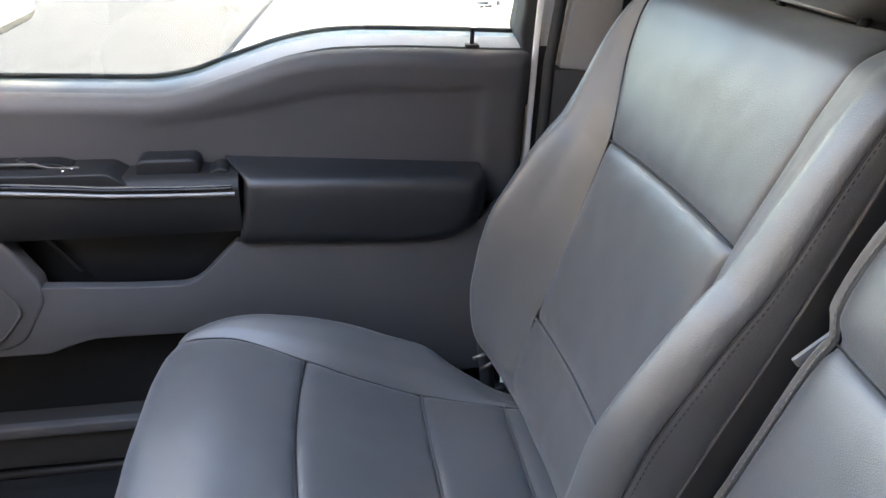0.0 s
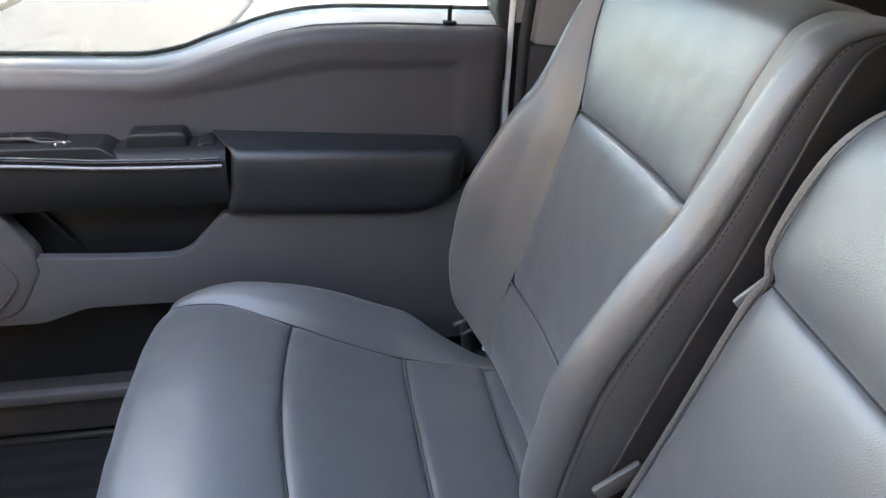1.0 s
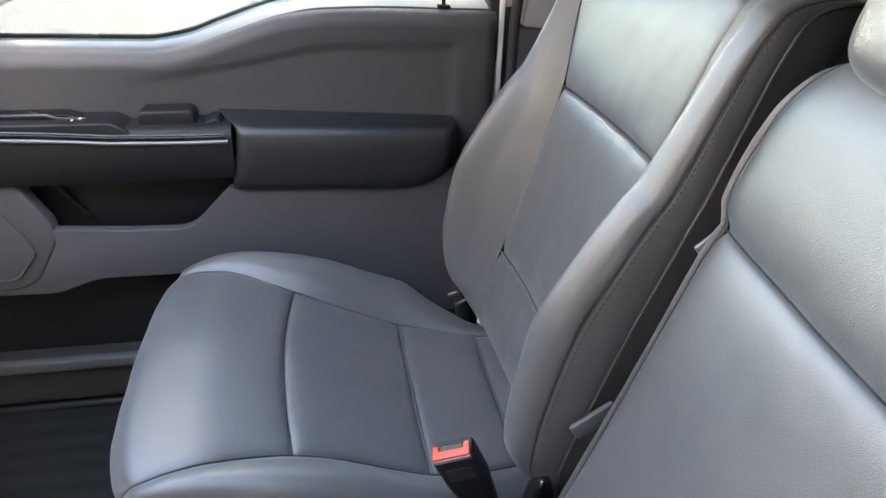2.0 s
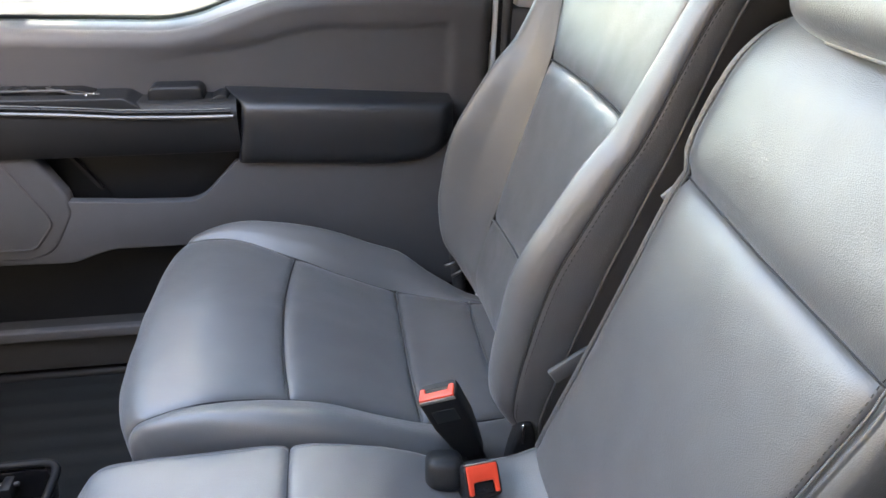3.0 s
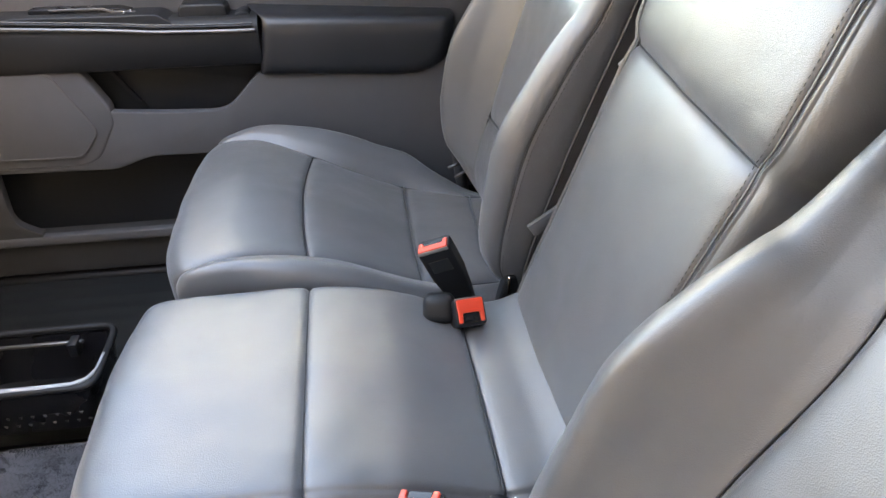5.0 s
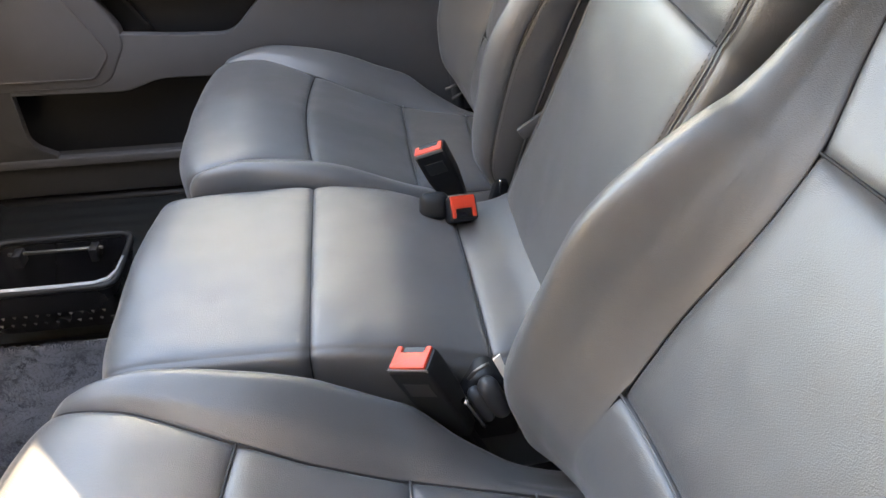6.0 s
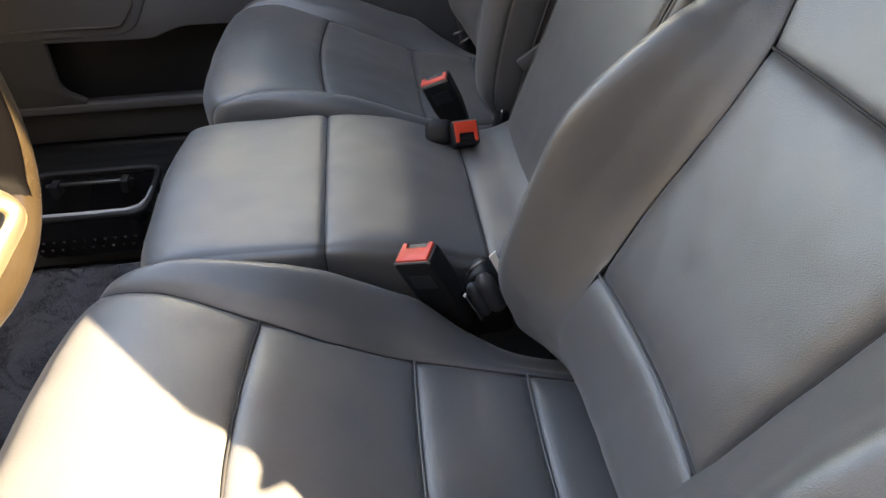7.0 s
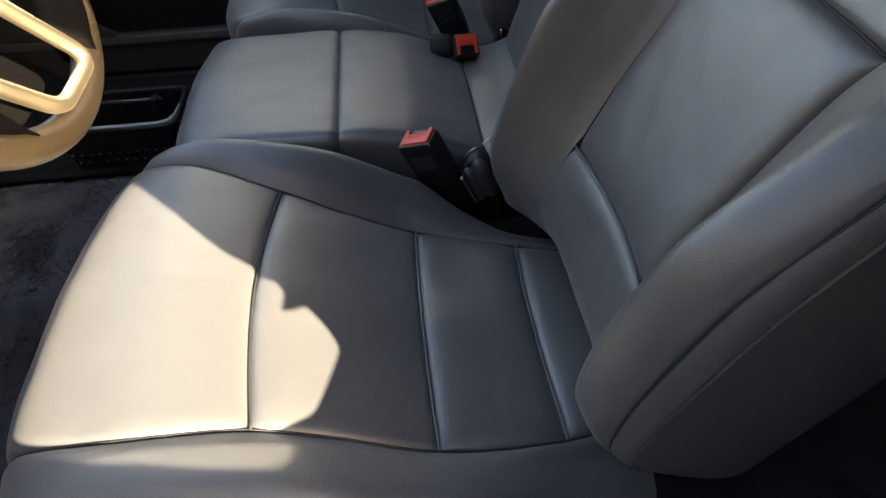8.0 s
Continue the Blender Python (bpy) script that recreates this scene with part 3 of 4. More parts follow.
SILL_X = [-0.95, -0.45, -0.25, -0.126, -0.06, -0.006, 0.102, 0.174, 0.266, 0.40, 0.507]
SILL_Z = [0.743, 0.743, 0.738, 0.735, 0.744, 0.761, 0.794, 0.803, 0.805, 0.801, 0.798]
BELT_X = [-0.95, -0.45, -0.25, -0.137, -0.068, -0.011, 0.102, 0.158, 0.215, 0.35, 0.49]
BELT_Z = [0.748, 0.747, 0.744, 0.742, 0.752, 0.772, 0.808, 0.817, 0.820, 0.818, 0.814]


def upper_panel():
    X = np.linspace(-0.95, 0.497, 240)
    V = np.linspace(0, 1, 90)
    P = np.zeros((len(V), len(X), 3))
    sz = pchip(SILL_X, SILL_Z, X)
    edge = pchip([-0.95, -0.30, -0.10, -0.046, 0.016, 0.079, 0.134, 0.189, 0.4, 0.5], [0.67, 0.675, 0.694, 0.702, 0.710, 0.723, 0.735, 0.741, 0.739, 0.739], X)
    for i, v in enumerate(V):
        z = 0.53 + (sz - 0.53) * v
        d = sz - z
        y = 1.268 + 0.012 * (1 - np.exp(-d / 0.09))
        roll = np.clip(1 - d / 0.030, 0, 1)
        y = y + 0.032 * (1 - np.sqrt(np.clip(1 - roll**2, 0, 1)))
        z = z - 0.002 * roll
        below = 1 / (1 + np.exp(-(edge - z) / 0.0045))
        inside = 1 / (1 + np.exp((X - 0.412) / 0.004)) * np.clip((X + 0.19) / 0.12, 0, 1)
        y = y + 0.0055 * below * inside
        end = np.clip((X - 0.470) / 0.027, 0, 1)
        y = y + 0.030 * (1 - np.sqrt(1 - np.minimum(end, 0.999) ** 2))
        P[i] = np.stack([X, y, z], 1)
    sheet("upper_trim", P, TRIM, door, "dark grey grained plastic upper trim")


upper_panel()

# armrest: padded rear part and long pull handle in front of it
def armrest_pad():
    """Padded armrest that slopes down to the rear, cut slanting at its front end and swept up under its rear end."""
    T = np.concatenate([[0, 0, 0.012, 0.03], np.linspace(0.06, 0.94, 40), [0.965, 0.985, 0.996, 1, 1]])
    P = np.zeros((len(T), 14, 3))
    for i, t in enumerate(T):
        x = -0.02 + 0.432 * t
        zt, zc = 0.632 - 0.063 * (x + 0.02), 0.6145 - 0.029 * (x - 0.01)
        zb = float(pchip([-0.03, 0.16, 0.30, 0.34, 0.37, 0.412], [0.4975, 0.4895, 0.4835, 0.487, 0.499, 0.527], x))
        prof = [(1.292, zt, -0.003), (1.274, zt, -0.003), (1.240, 0.55 * zt + 0.45 * zc + 0.001, 0.012), (1.216, 0.2 * zt + 0.8 * zc + 0.002, 0.026), (1.207, zc + 0.001, 0.031), (1.2025, zc - 0.004, 0.033), (1.1995, zc - 0.012, 0.032),
                (1.1985, zc - 0.030, 0.030), (1.199, zc - 0.060, 0.026), (1.202, zb + 0.030, 0.020), (1.205, zb + 0.014, 0.017), (1.212, zb + 0.004, 0.015), (1.222, zb, 0.014), (1.292, zb, 0.012)]
        tuck = 0.010 * max(0, 1 - t / 0.03) ** 2 + 0.022 * max(0, (t - 0.94) / 0.06) ** 2
        for k, (y, z, dx) in enumerate(prof):
            back = 1.292 if i in (0, len(T) - 1) else min(1.292, y + tuck)
            P[i, k] = (x + dx * (1 - t), back, z)
    sheet("armrest_pad", P, PAD, door, "black padded vinyl armrest")


armrest_pad()
prof = [(1.30, 0.620), (1.222, 0.622), (1.206, 0.612), (1.201, 0.600), (1.200, 0.575), (1.204, 0.545), (1.212, 0.525), (1.225, 0.520), (1.30, 0.520)]
part("pull_handle", extrude_x_bm(prof, -0.80, 0.004), DARK, door, "black plastic door pull")


def bowed_strip(name, x0, x1, z_of, h, y_of, mat, label):
    X = np.linspace(x0, x1, 50)
    prof2 = [(0.0, -0.5), (-0.003, -0.35), (-0.004, 0.0), (-0.003, 0.35), (0.0, 0.5)]
    P = np.array([[(x, y_of(x) + dy, z_of(x) + h * k) for dy, k in prof2] for x in X])
    return sheet(name, P, mat, door, label)


sag = lambda x: 0.5975 + 0.008 * (0.5 - 0.5 * math.cos(math.pi * min(1, max(0, (-0.03 - x) / 0.30)))) * 0.8 + 0.055 * max(0, -0.20 - x)
bowed_strip("trim_strip", -0.80, -0.002, sag, 0.0085, lambda x: 1.1985, SILVER, "satin silver trim strip")
bowed_strip("gloss_strip", -0.80, -0.006, lambda x: sag(x) + 0.0095, 0.006, lambda x: 1.2005, GLOSSY, "gloss black strip")
bowed_strip("pinstripe", -0.80, -0.006, lambda x: sag(x) + 0.0140, 0.002, lambda x: 1.2025, SILVER, "thin silver line")
part("switch_ledge", plate_bm(rounded([(-0.80, 0.60), (-0.012, 0.60), (-0.013, 0.612), (-0.16, 0.612), (-0.172, 0.622), (-0.190, 0.634), (-0.80, 0.640)], 0.008), 1.2075, 1.275, 0.006), DARK, door, "black plastic switch ledge")
recess = part("release_recess", plate_bm(rounded([(-0.44, 0.622), (-0.285, 0.621), (-0.258, 0.628), (-0.245, 0.636), (-0.27, 0.643), (-0.44, 0.645)], 0.005), 1.236, 1.268, 0.003), GLOSSY, door, "black door release bezel")
part("release_lever", plate_bm(rounded([(-0.40, 0.6415), (-0.30, 0.6405), (-0.280, 0.6345), (-0.236, 0.6335), (-0.236, 0.6365), (-0.277, 0.638), (-0.298, 0.6445), (-0.40, 0.645)], 0.001), 1.2345, 1.24, 0.001), SILVER, door, "thin silver release lever edge")
for x, z in ((-0.249, 0.6410), (-0.236, 0.6435)):
    part("switch_mark", block_bm((x - 0.0024, 1.2050, z - 0.0024), (x + 0.0024, 1.2090, z + 0.0024), 0.0006, 1), CHROME, recess)
part("switch_box", plate_bm(rounded([(-0.156, 0.600), (-0.055, 0.600), (-0.056, 0.638), (-0.064, 0.645), (-0.144, 0.645), (-0.153, 0.638)], 0.008), 1.232, 1.275, 0.006), DARK, door, "black window switch pod")
part("armrest_nose", plate_bm(rounded([(-0.048, 0.602), (-0.002, 0.602), (-0.014, 0.626), (-0.026, 0.630), (-0.044, 0.622)], 0.008), 1.230, 1.275, 0.005), DARK, door)

# lower half: dark pocket backs, grey panel with its rim, speaker field, sill ledge
part("pocket_back", block_bm((-0.93, 1.292, 0.02), (0.49, 1.33, 0.60), 0.004), DARK, door, "black map pocket back")
grey = rounded([(-0.347, 0.434), (-0.20, 0.424), (-0.088, 0.421, 0.03), (-0.012, 0.500, 0.005), (0.318, 0.486, 0.03), (0.408, 0.522, 0.02), (0.49, 0.60), (0.49, 0.20), (0.20, 0.18),
                (0.06, 0.250), (-0.10, 0.325), (-0.270, 0.326, 0.02), (-0.345, 0.300), (-0.90, 0.310), (-0.90, 0.36), (-0.40, 0.36), (-0.36, 0.40)], 0.012)
part("lower_panel", plate_bm(grey, 1.222, 1.242, 0.006), LOWTRIM, door, "grey grained plastic lower panel")
part("pocket_rib", plate_bm(rounded([(-0.339, 0.53), (-0.331, 0.53), (-0.272, 0.440), (-0.280, 0.440)], 0.003), 1.260, 1.295, 0.003), DARK, door, "moulded pocket rib")
part("pocket_front", plate_bm(rounded([(-0.325, 0.525), (0.02, 0.522), (0.00, 0.47), (-0.08, 0.395), (-0.245, 0.395)], 0.004), 1.270, 1.295, 0.004), DARK, door)
spk = rounded([(-0.90, 0.60), (-0.44, 0.600), (-0.415, 0.545, 0.01), (-0.378, 0.537, 0.015), (-0.330, 0.447, 0.006), (-0.326, 0.408, 0.012), (-0.372, 0.330, 0.02), (-0.41, 0.312, 0.02), (-0.90, 0.312)], 0.01)
part("speaker_surround", plate_bm(spk, 1.219, 1.252, 0.008), LOWTRIM, door, "grey plastic speaker surround")
spk2 = rounded([(-0.84, 0.530), (-0.432, 0.524, 0.02), (-0.372, 0.412, 0.02), (-0.366, 0.390, 0.015), (-0.408, 0.338, 0.015), (-0.84, 0.342)], 0.02)
grille = part("speaker_grille", plate_bm(spk2, 1.214, 1.23, 0.003), LOWTRIM, door, "grey perforated speaker grille")
tube("grille_edge", [(x, 1.2155, z) for x, z in spk2], 0.0028, TRIM, grille, close=True)
part("pocket_end", plate_bm(rounded([(-0.92, 0.330), (-0.600, 0.330, 0.002), (-0.604, 0.182, 0.05), (-0.550, 0.150, 0.002), (-0.550, 0.140, 0.002), (-0.92, 0.140)], 0.01, 8), 1.2205, 1.242, 0.005), POCKET, door, "dark plastic front end of the map pocket")
part("sill_ledge", plate_bm(rounded([(-0.92, 0.145), (0.48, 0.142), (0.48, 0.118), (-0.92, 0.120)], 0.006), 1.219, 1.236, 0.005), LOWTRIM, door, "grey plastic pocket ledge")
part("lower_pocket", plate_bm(rounded([(-0.92, 0.128), (0.48, 0.128), (0.47, 0.03), (-0.92, 0.03)], 0.01), 1.240, 1.30, 0.006), POCKET, door, "black plastic map pocket face")

# belt line: seal, white outer sill, lock pin, glass
SX = np.linspace(-0.95, 0.492, 120)
SZ, BZ = pchip(SILL_X, SILL_Z, SX), pchip(BELT_X, BELT_Z, SX)
tube("belt_seal", [(x, 1.306, z - 0.004 - 0.008 * min(1, max(0, (0.16 - x) / 0.2))) for x, z in zip(SX, SZ)], 0.0045, RUBBER, door, "black inner window seal", sides=8)
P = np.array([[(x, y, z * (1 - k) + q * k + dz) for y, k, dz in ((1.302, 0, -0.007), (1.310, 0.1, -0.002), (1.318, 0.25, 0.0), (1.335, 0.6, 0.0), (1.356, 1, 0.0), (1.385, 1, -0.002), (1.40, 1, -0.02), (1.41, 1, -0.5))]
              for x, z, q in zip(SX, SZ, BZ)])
sheet("outer_skin", P, SILL, door, "outer door sill, white at the pillar, its reflection fade to grey painted in")
tube("outer_seal", [(x, 1.364, z + 0.001) for x, z in zip(SX, BZ)], 0.0060, RUBBER, door, "black outer window seal", sides=8)
tube("lock_pin", [(0.396, 1.312, z) for z in (0.78, 0.812, 0.828, 0.832)], lambda u: 0.0040 if u < 0.8 else 0.0058, DARK, door, "black lock pin", sides=10)
part("lock_collar", block_bm((0.384, 1.302, 0.798), (0.408, 1.322, 0.806), 0.003), DARK, door)
pane = part("window_pane", plate_bm([(-0.93, 0.60), (0.475, 0.60), (0.490, 1.27), (-0.28, 1.27)], 1.340, 1.344, 0), GLASS, door, "clear side window glass", smooth=False)
pane.visible_shadow = False
part("window_frame", plate_bm([(0.497, 0.70), (0.476, 0.828), (0.480, 0.86), (0.478, 1.24), (-0.26, 1.24), (-0.26, 1.30), (0.507, 1.30), (0.515, 0.70)], 1.300, 1.375, 0.006), RUBBER, door, "black window frame")
part("door_edge", plate_bm([(0.499, 0.05), (0.499, 0.80), (0.509, 1.30), (0.530, 1.30), (0.510, 0.80), (0.509, 0.05)], 1.296, 1.40, 0.003), WHITE, door, "white painted door edge")
# etched maker's marks on the glass, as bars
for x, z, w, h in [(0.392, 0.886, 0.030, 0.004), (0.392, 0.879, 0.036, 0.003), (0.396, 0.873, 0.028, 0.003), (0.398, 0.867, 0.020, 0.003), (0.362, 0.882, 0.010, 0.006), (0.408, 0.862, 0.012, 0.003), (0.425, 0.867, 0.006, 0.005), (0.397, 0.861, 0.006, 0.003)]:
    x, h = x + 0.019, h * 1.35
    part("etched_mark", block_bm((x - w / 2, 1.3385, z - h / 2), (x + w / 2, 1.3398, z + h / 2), 0), MARKING, pane)


# ---------------------------------------------------------------- cab
def structure(name, bm, mat, label, category, smooth=True):
    return tagged(part(name, bm, mat, None, "", smooth), label, category, kind="structure")


# floor with a raised tunnel along the middle
X, Y = np.linspace(-1.05, 1.75, 141), np.linspace(-0.56, 1.30, 121)
P = np.zeros((len(Y), len(X), 3))
for i, y in enumerate(Y):
    t = np.clip((0.30 - abs(y - 0.40)) / 0.12, 0, 1)
    rise = 0.095 * t * t * (3 - 2 * t)
    toe = np.clip((-0.72 - X) / 0.3, 0, 1) * 0.25
    side = 0.05 * np.clip((abs(y - 0.37) - 0.86) / 0.06, 0, 1) ** 2
    P[i] = np.stack([X, np.full(len(X), y), rise + toe + side], 1)
P[:, :, 2] += lumps(P, 60, 0.09, 0.004) + lumps(P, 61, 0.02, 0.002)
tagged(sheet("floor", P, CARPET), "charcoal carpeted cab floor with a raised tunnel", "floor", kind="structure")

rng = np.random.default_rng(5)
n = 150000
bx, by = rng.uniform(-0.78, 0.02, n), rng.uniform(-0.50, 0.60, n)
t = np.clip((0.30 - abs(by - 0.40)) / 0.12, 0, 1)
bz = 0.095 * t * t * (3 - 2 * t) + np.clip((-0.72 - bx) / 0.3, 0, 1) * 0.25 - 0.002
nap = 5.5 * np.sin(17 * bx + 2.2 * np.sin(23 * by)) + 2.6 * np.sin(41 * by + 3 * np.sin(29 * bx))
tip = np.stack([bx + 0.0045 * np.cos(nap) + rng.normal(0, 0.002, n), by + 0.0045 * np.sin(nap) + rng.normal(0, 0.002, n), bz + rng.uniform(0.003, 0.0055, n)], 1)
V = np.zeros((n, 4, 3))
for k in range(3):
    a = rng.uniform(0, 2 * np.pi, n) if k == 0 else a + 2.1
    V[:, k] = np.stack([bx + 0.0010 * np.cos(a), by + 0.0010 * np.sin(a), bz], 1)
V[:, 3] = tip
F = [(4 * i + p, 4 * i + q, 4 * i + 3) for i in range(n) for p, q in ((0, 1), (1, 2), (2, 0))]
me = bpy.data.meshes.new("carpet_pile")
me.from_pydata(V.reshape(-1, 3).tolist(), [], F)
tagged(link("carpet_pile", me, PILE), "short charcoal carpet pile on the cab floor", "carpet", kind="stuff")
X, Y = np.linspace(-0.86, 0.20, 60), np.linspace(0.60, 1.235, 50)
P = np.zeros((len(Y), len(X), 3))
for i, y in enumerate(Y):
    t = np.clip((0.30 - abs(y - 0.40)) / 0.12, 0, 1)
    P[i] = np.stack([X, np.full(len(X), y), 0.010 + 0.095 * t * t * (3 - 2 * t) + np.clip((-0.72 - X) / 0.3, 0, 1) * 0.25 + 0.05 * np.clip((abs(y - 0.37) - 0.86) / 0.06, 0, 1) ** 2], 1)
P[:, :, 2] += 0.002 * np.cos(2 * np.pi * P[:, :, 1] / 0.05)
tagged(sheet("floor_mat", P, MAT), "black rubber mat in the passenger footwell", "floor mat")

structure("wall_firewall", block_bm((-1.10, -0.56, 0.0), (-1.04, 1.33, 0.88), 0.01), BODYGREY, "dark front bulkhead below the windscreen", "wall")
dash_prof = [(-1.06, 0.80), (-0.72, 0.83), (-0.58, 0.81), (-0.52, 0.74), (-0.54, 0.58), (-0.64, 0.46), (-0.70, 0.40), (-1.06, 0.40)]
structure("dashboard", plate_bm(rounded(dash_prof, 0.03), -0.52, 1.26, 0.01), DARK, "black moulded dashboard across the cab", "dashboard")
structure("wall_rear", plate_bm([(-0.56, -0.60), (1.33, -0.60), (1.33, 1.30), (-0.56, 1.30)], 1.75, 1.80, 0, axis="x"), BODYGREY, "grey rear cab wall", "wall")
structure("ceiling", plate_bm([(0.16, -0.46), (0.16, 1.20), (1.80, 1.20), (1.80, -0.46)], 1.305, 1.34, 0.008, axis="z"), LINER, "light grey cloth headliner", "ceiling")
for y, n in ((1.26, "passenger"), (-0.52, "driver")):
    s = 1 if y > 0 else -1
    structure("roof_rail_" + n, extrude_x_bm([(y - s * 0.07, 1.32), (y, 1.27), (y + s * 0.03, 1.27), (y - s * 0.02, 1.35)], 0.14, 1.80), LINER, "cloth covered roof rail", "trim")
    tagged(tube("pillar_front_" + n, [(-0.90, y + s * 0.02, 0.84), (-0.40, y, 1.09), (0.16, y - s * 0.03, 1.305)], 0.045, PALE, sides=10), "light grey front roof pillar", "pillar", kind="structure")
    structure("wall_rear_side_" + n, plate_bm([(0.75, -0.55), (1.80, -0.55), (1.80, 1.30), (0.70, 1.30)], y + s * 0.03, y + s * 0.07, 0), BODYGREY, "closed rear side of the cab", "wall")

# passenger side centre pillar: dark foot, pale upper trim, seals
pil = thing("pillar_centre_passenger", "centre pillar with dark lower and light grey upper trim", "pillar", kind="structure", at=(0.6, 1.3, 0))
part("lower_trim", plate_bm(rounded([(0.512, 0.0), (0.527, 0.772), (0.640, 0.762), (0.76, 0.60), (0.78, 0.0)], 0.01), 1.266, 1.36, 0.012), TRIM, pil, "dark grey plastic lower pillar trim")
part("upper_trim", plate_bm(rounded([(0.540, 0.772), (0.588, 1.30), (0.650, 1.30), (0.636, 0.762)], 0.006), 1.272, 1.36, 0.014), PALE, pil, "light grey plastic upper pillar trim")
part("rear_seal", plate_bm(rounded([(0.634, 0.60), (0.640, 0.80), (0.648, 1.30), (0.75, 1.30), (0.76, 0.60)], 0.006), 1.285, 1.36, 0.01), RUBBER, pil)
tube("door_seal", [(0.523, 1.272, 0.10), (0.522, 1.272, 0.78), (0.541, 1.270, 1.0), (0.566, 1.262, 1.28)], 0.010, RUBBER, pil, "black rubber door seal", sides=10)

part("jamb", block_bm((0.511, 1.315, 0.0), (0.540, 1.42, 0.80), 0.003), RUBBER, pil, "black jamb")
part("jamb", plate_bm([(0.512, 0.80), (0.548, 0.80), (0.585, 1.30), (0.532, 1.30)], 1.315, 1.42, 0.003), WHITE, pil, "white painted jamb")

# driver side: unseen jamb panel, outline made up to cut sunlight on the driver seat
SUN_CUT = [(0.452, 1.30), (0.453, 0.74, 0.01), (0.458, 0.708, 0.01), (0.466, 0.683, 0.006), (0.486, 0.664, 0.004), (0.480, 0.655, 0.002), (0.494, 0.648, 0.006), (0.490, 0.638, 0.004), (0.466, 0.624, 0.004),
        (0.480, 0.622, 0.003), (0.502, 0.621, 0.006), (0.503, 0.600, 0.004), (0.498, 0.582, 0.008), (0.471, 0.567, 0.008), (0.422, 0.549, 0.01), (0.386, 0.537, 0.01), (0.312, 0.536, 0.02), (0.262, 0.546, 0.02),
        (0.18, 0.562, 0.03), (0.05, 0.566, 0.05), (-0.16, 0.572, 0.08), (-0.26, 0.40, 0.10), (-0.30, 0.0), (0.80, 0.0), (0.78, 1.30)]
structure("sun_cutter_driver", plate_bm(rounded(SUN_CUT, 0.02), -0.645, -0.665, 0.002), WHITE, "unseen white jamb panel, its outline made up to cut the sunlight", "pillar")
structure("pillar_trim_driver", plate_bm(rounded([(0.52, 0.0), (0.535, 0.77), (0.525, 1.30), (0.76, 1.30), (0.78, 0.0)], 0.02), -0.53, -0.64, 0.01), TRIM, "dark plastic driver side pillar trim", "pillar")
structure("sill_driver", block_bm((-0.95, -0.60, -0.08), (0.75, -0.50, 0.05), 0.012), TRIM, "dark plastic driver door sill", "trim")
structure("sill_passenger", block_bm((-0.95, 1.24, -0.08), (0.75, 1.34, 0.020), 0.012), DARK, "dark plastic passenger door sill", "trim")
structure("underbody", block_bm((-1.1, -0.56, -0.18), (1.8, 1.33, -0.02), 0.0), DARK, "black underside of the cab", "floor")


# ---------------------------------------------------------------- outside
X, Y = np.concatenate([[-400, -60, -20], np.linspace(-12, 12, 60), [20, 60, 400]]), np.concatenate([[-400, -60, -10], np.linspace(-5, 22, 70), [40, 120, 400]])
P = np.array([[(x, y, -0.62) for x in X] for y in Y], float)
P[:, :, 2] += lumps(P, 80, 1.5, 0.015)
tagged(sheet("ground", P, ASPHALT), "pale worn asphalt in full sun", "ground", kind="structure")
structure("concrete_apron", plate_bm(rounded([(-0.95, 4.5), (-0.20, 12.5), (3.0, 60), (60, 60), (60, 4.5)], 0.1), -0.555, -0.70, 0.02, axis="z"), CONCRETE, "pale concrete apron beside the asphalt", "pavement")


# unseen wall added to hold low front light off the seat backs
structure("blocker_wall_front", block_bm((-5.3, -2.6, -0.64), (-5.0, 3.0, 5.0), 0.01), SHADEWALL, "unseen grey wall added ahead to block low light", "wall")
# unseen wall added to dim the driver doorway and tint its bounce red
structure("blocker_wall_side", block_bm((-5.0, -2.6, -0.64), (1.35, -2.3, 3.4), 0.01), REDSHADEWALL, "unseen red-brown wall added to block light at the driver door", "wall")
# unseen reflector wall, brightens the cushions through the passenger window
structure("bounce_wall", block_bm((-2.5, 13.0, -0.64), (14.0, 13.3, 8.0), 0.01), BOUNCEWALL, "unseen pale wall added to bounce sunlight into the cab", "wall")
ddoor = thing("driver_door", "open dark grey driver door", "car door", at=(-0.75, -0.62, 0))
dm = Matrix.Translation((-0.75, -0.62, 0)) @ Matrix.Rotation(radians(-32), 4, "Z")
part("trim_panel", block_bm((0.02, -0.05, 0.02), (1.18, 0.0, 0.76), 0.02, 3, dm), TRIM, ddoor, "dark grey plastic trim panel")
part("outer_skin", block_bm((0.0, -0.14, -0.05), (1.2, -0.052, 0.74), 0.02, 3, dm), WHITE, ddoor, "white painted outer skin")
part("window_frame", plate_bm([(0.10, 0.76), (0.55, 1.26), (1.16, 1.26), (1.19, 0.76), (1.14, 0.77), (1.11, 1.22), (0.57, 1.22), (0.16, 0.77)], -0.03, -0.09, 0.004), RUBBER, ddoor, "black window frame").data.transform(dm)

mirror = thing("door_mirror", "white door mirror with grey rim outside the passenger window", "mirror", at=(-0.42, 1.55, 0.9))
shape = rounded([(1.42, 0.775), (1.728, 0.772), (1.735, 1.07), (1.42, 1.07)], 0.035, 8)
part("housing", plate_bm(shape, -0.405, -0.56, 0.03, 4, axis="x"), MIRRORCASE, mirror, "grey mirror housing")
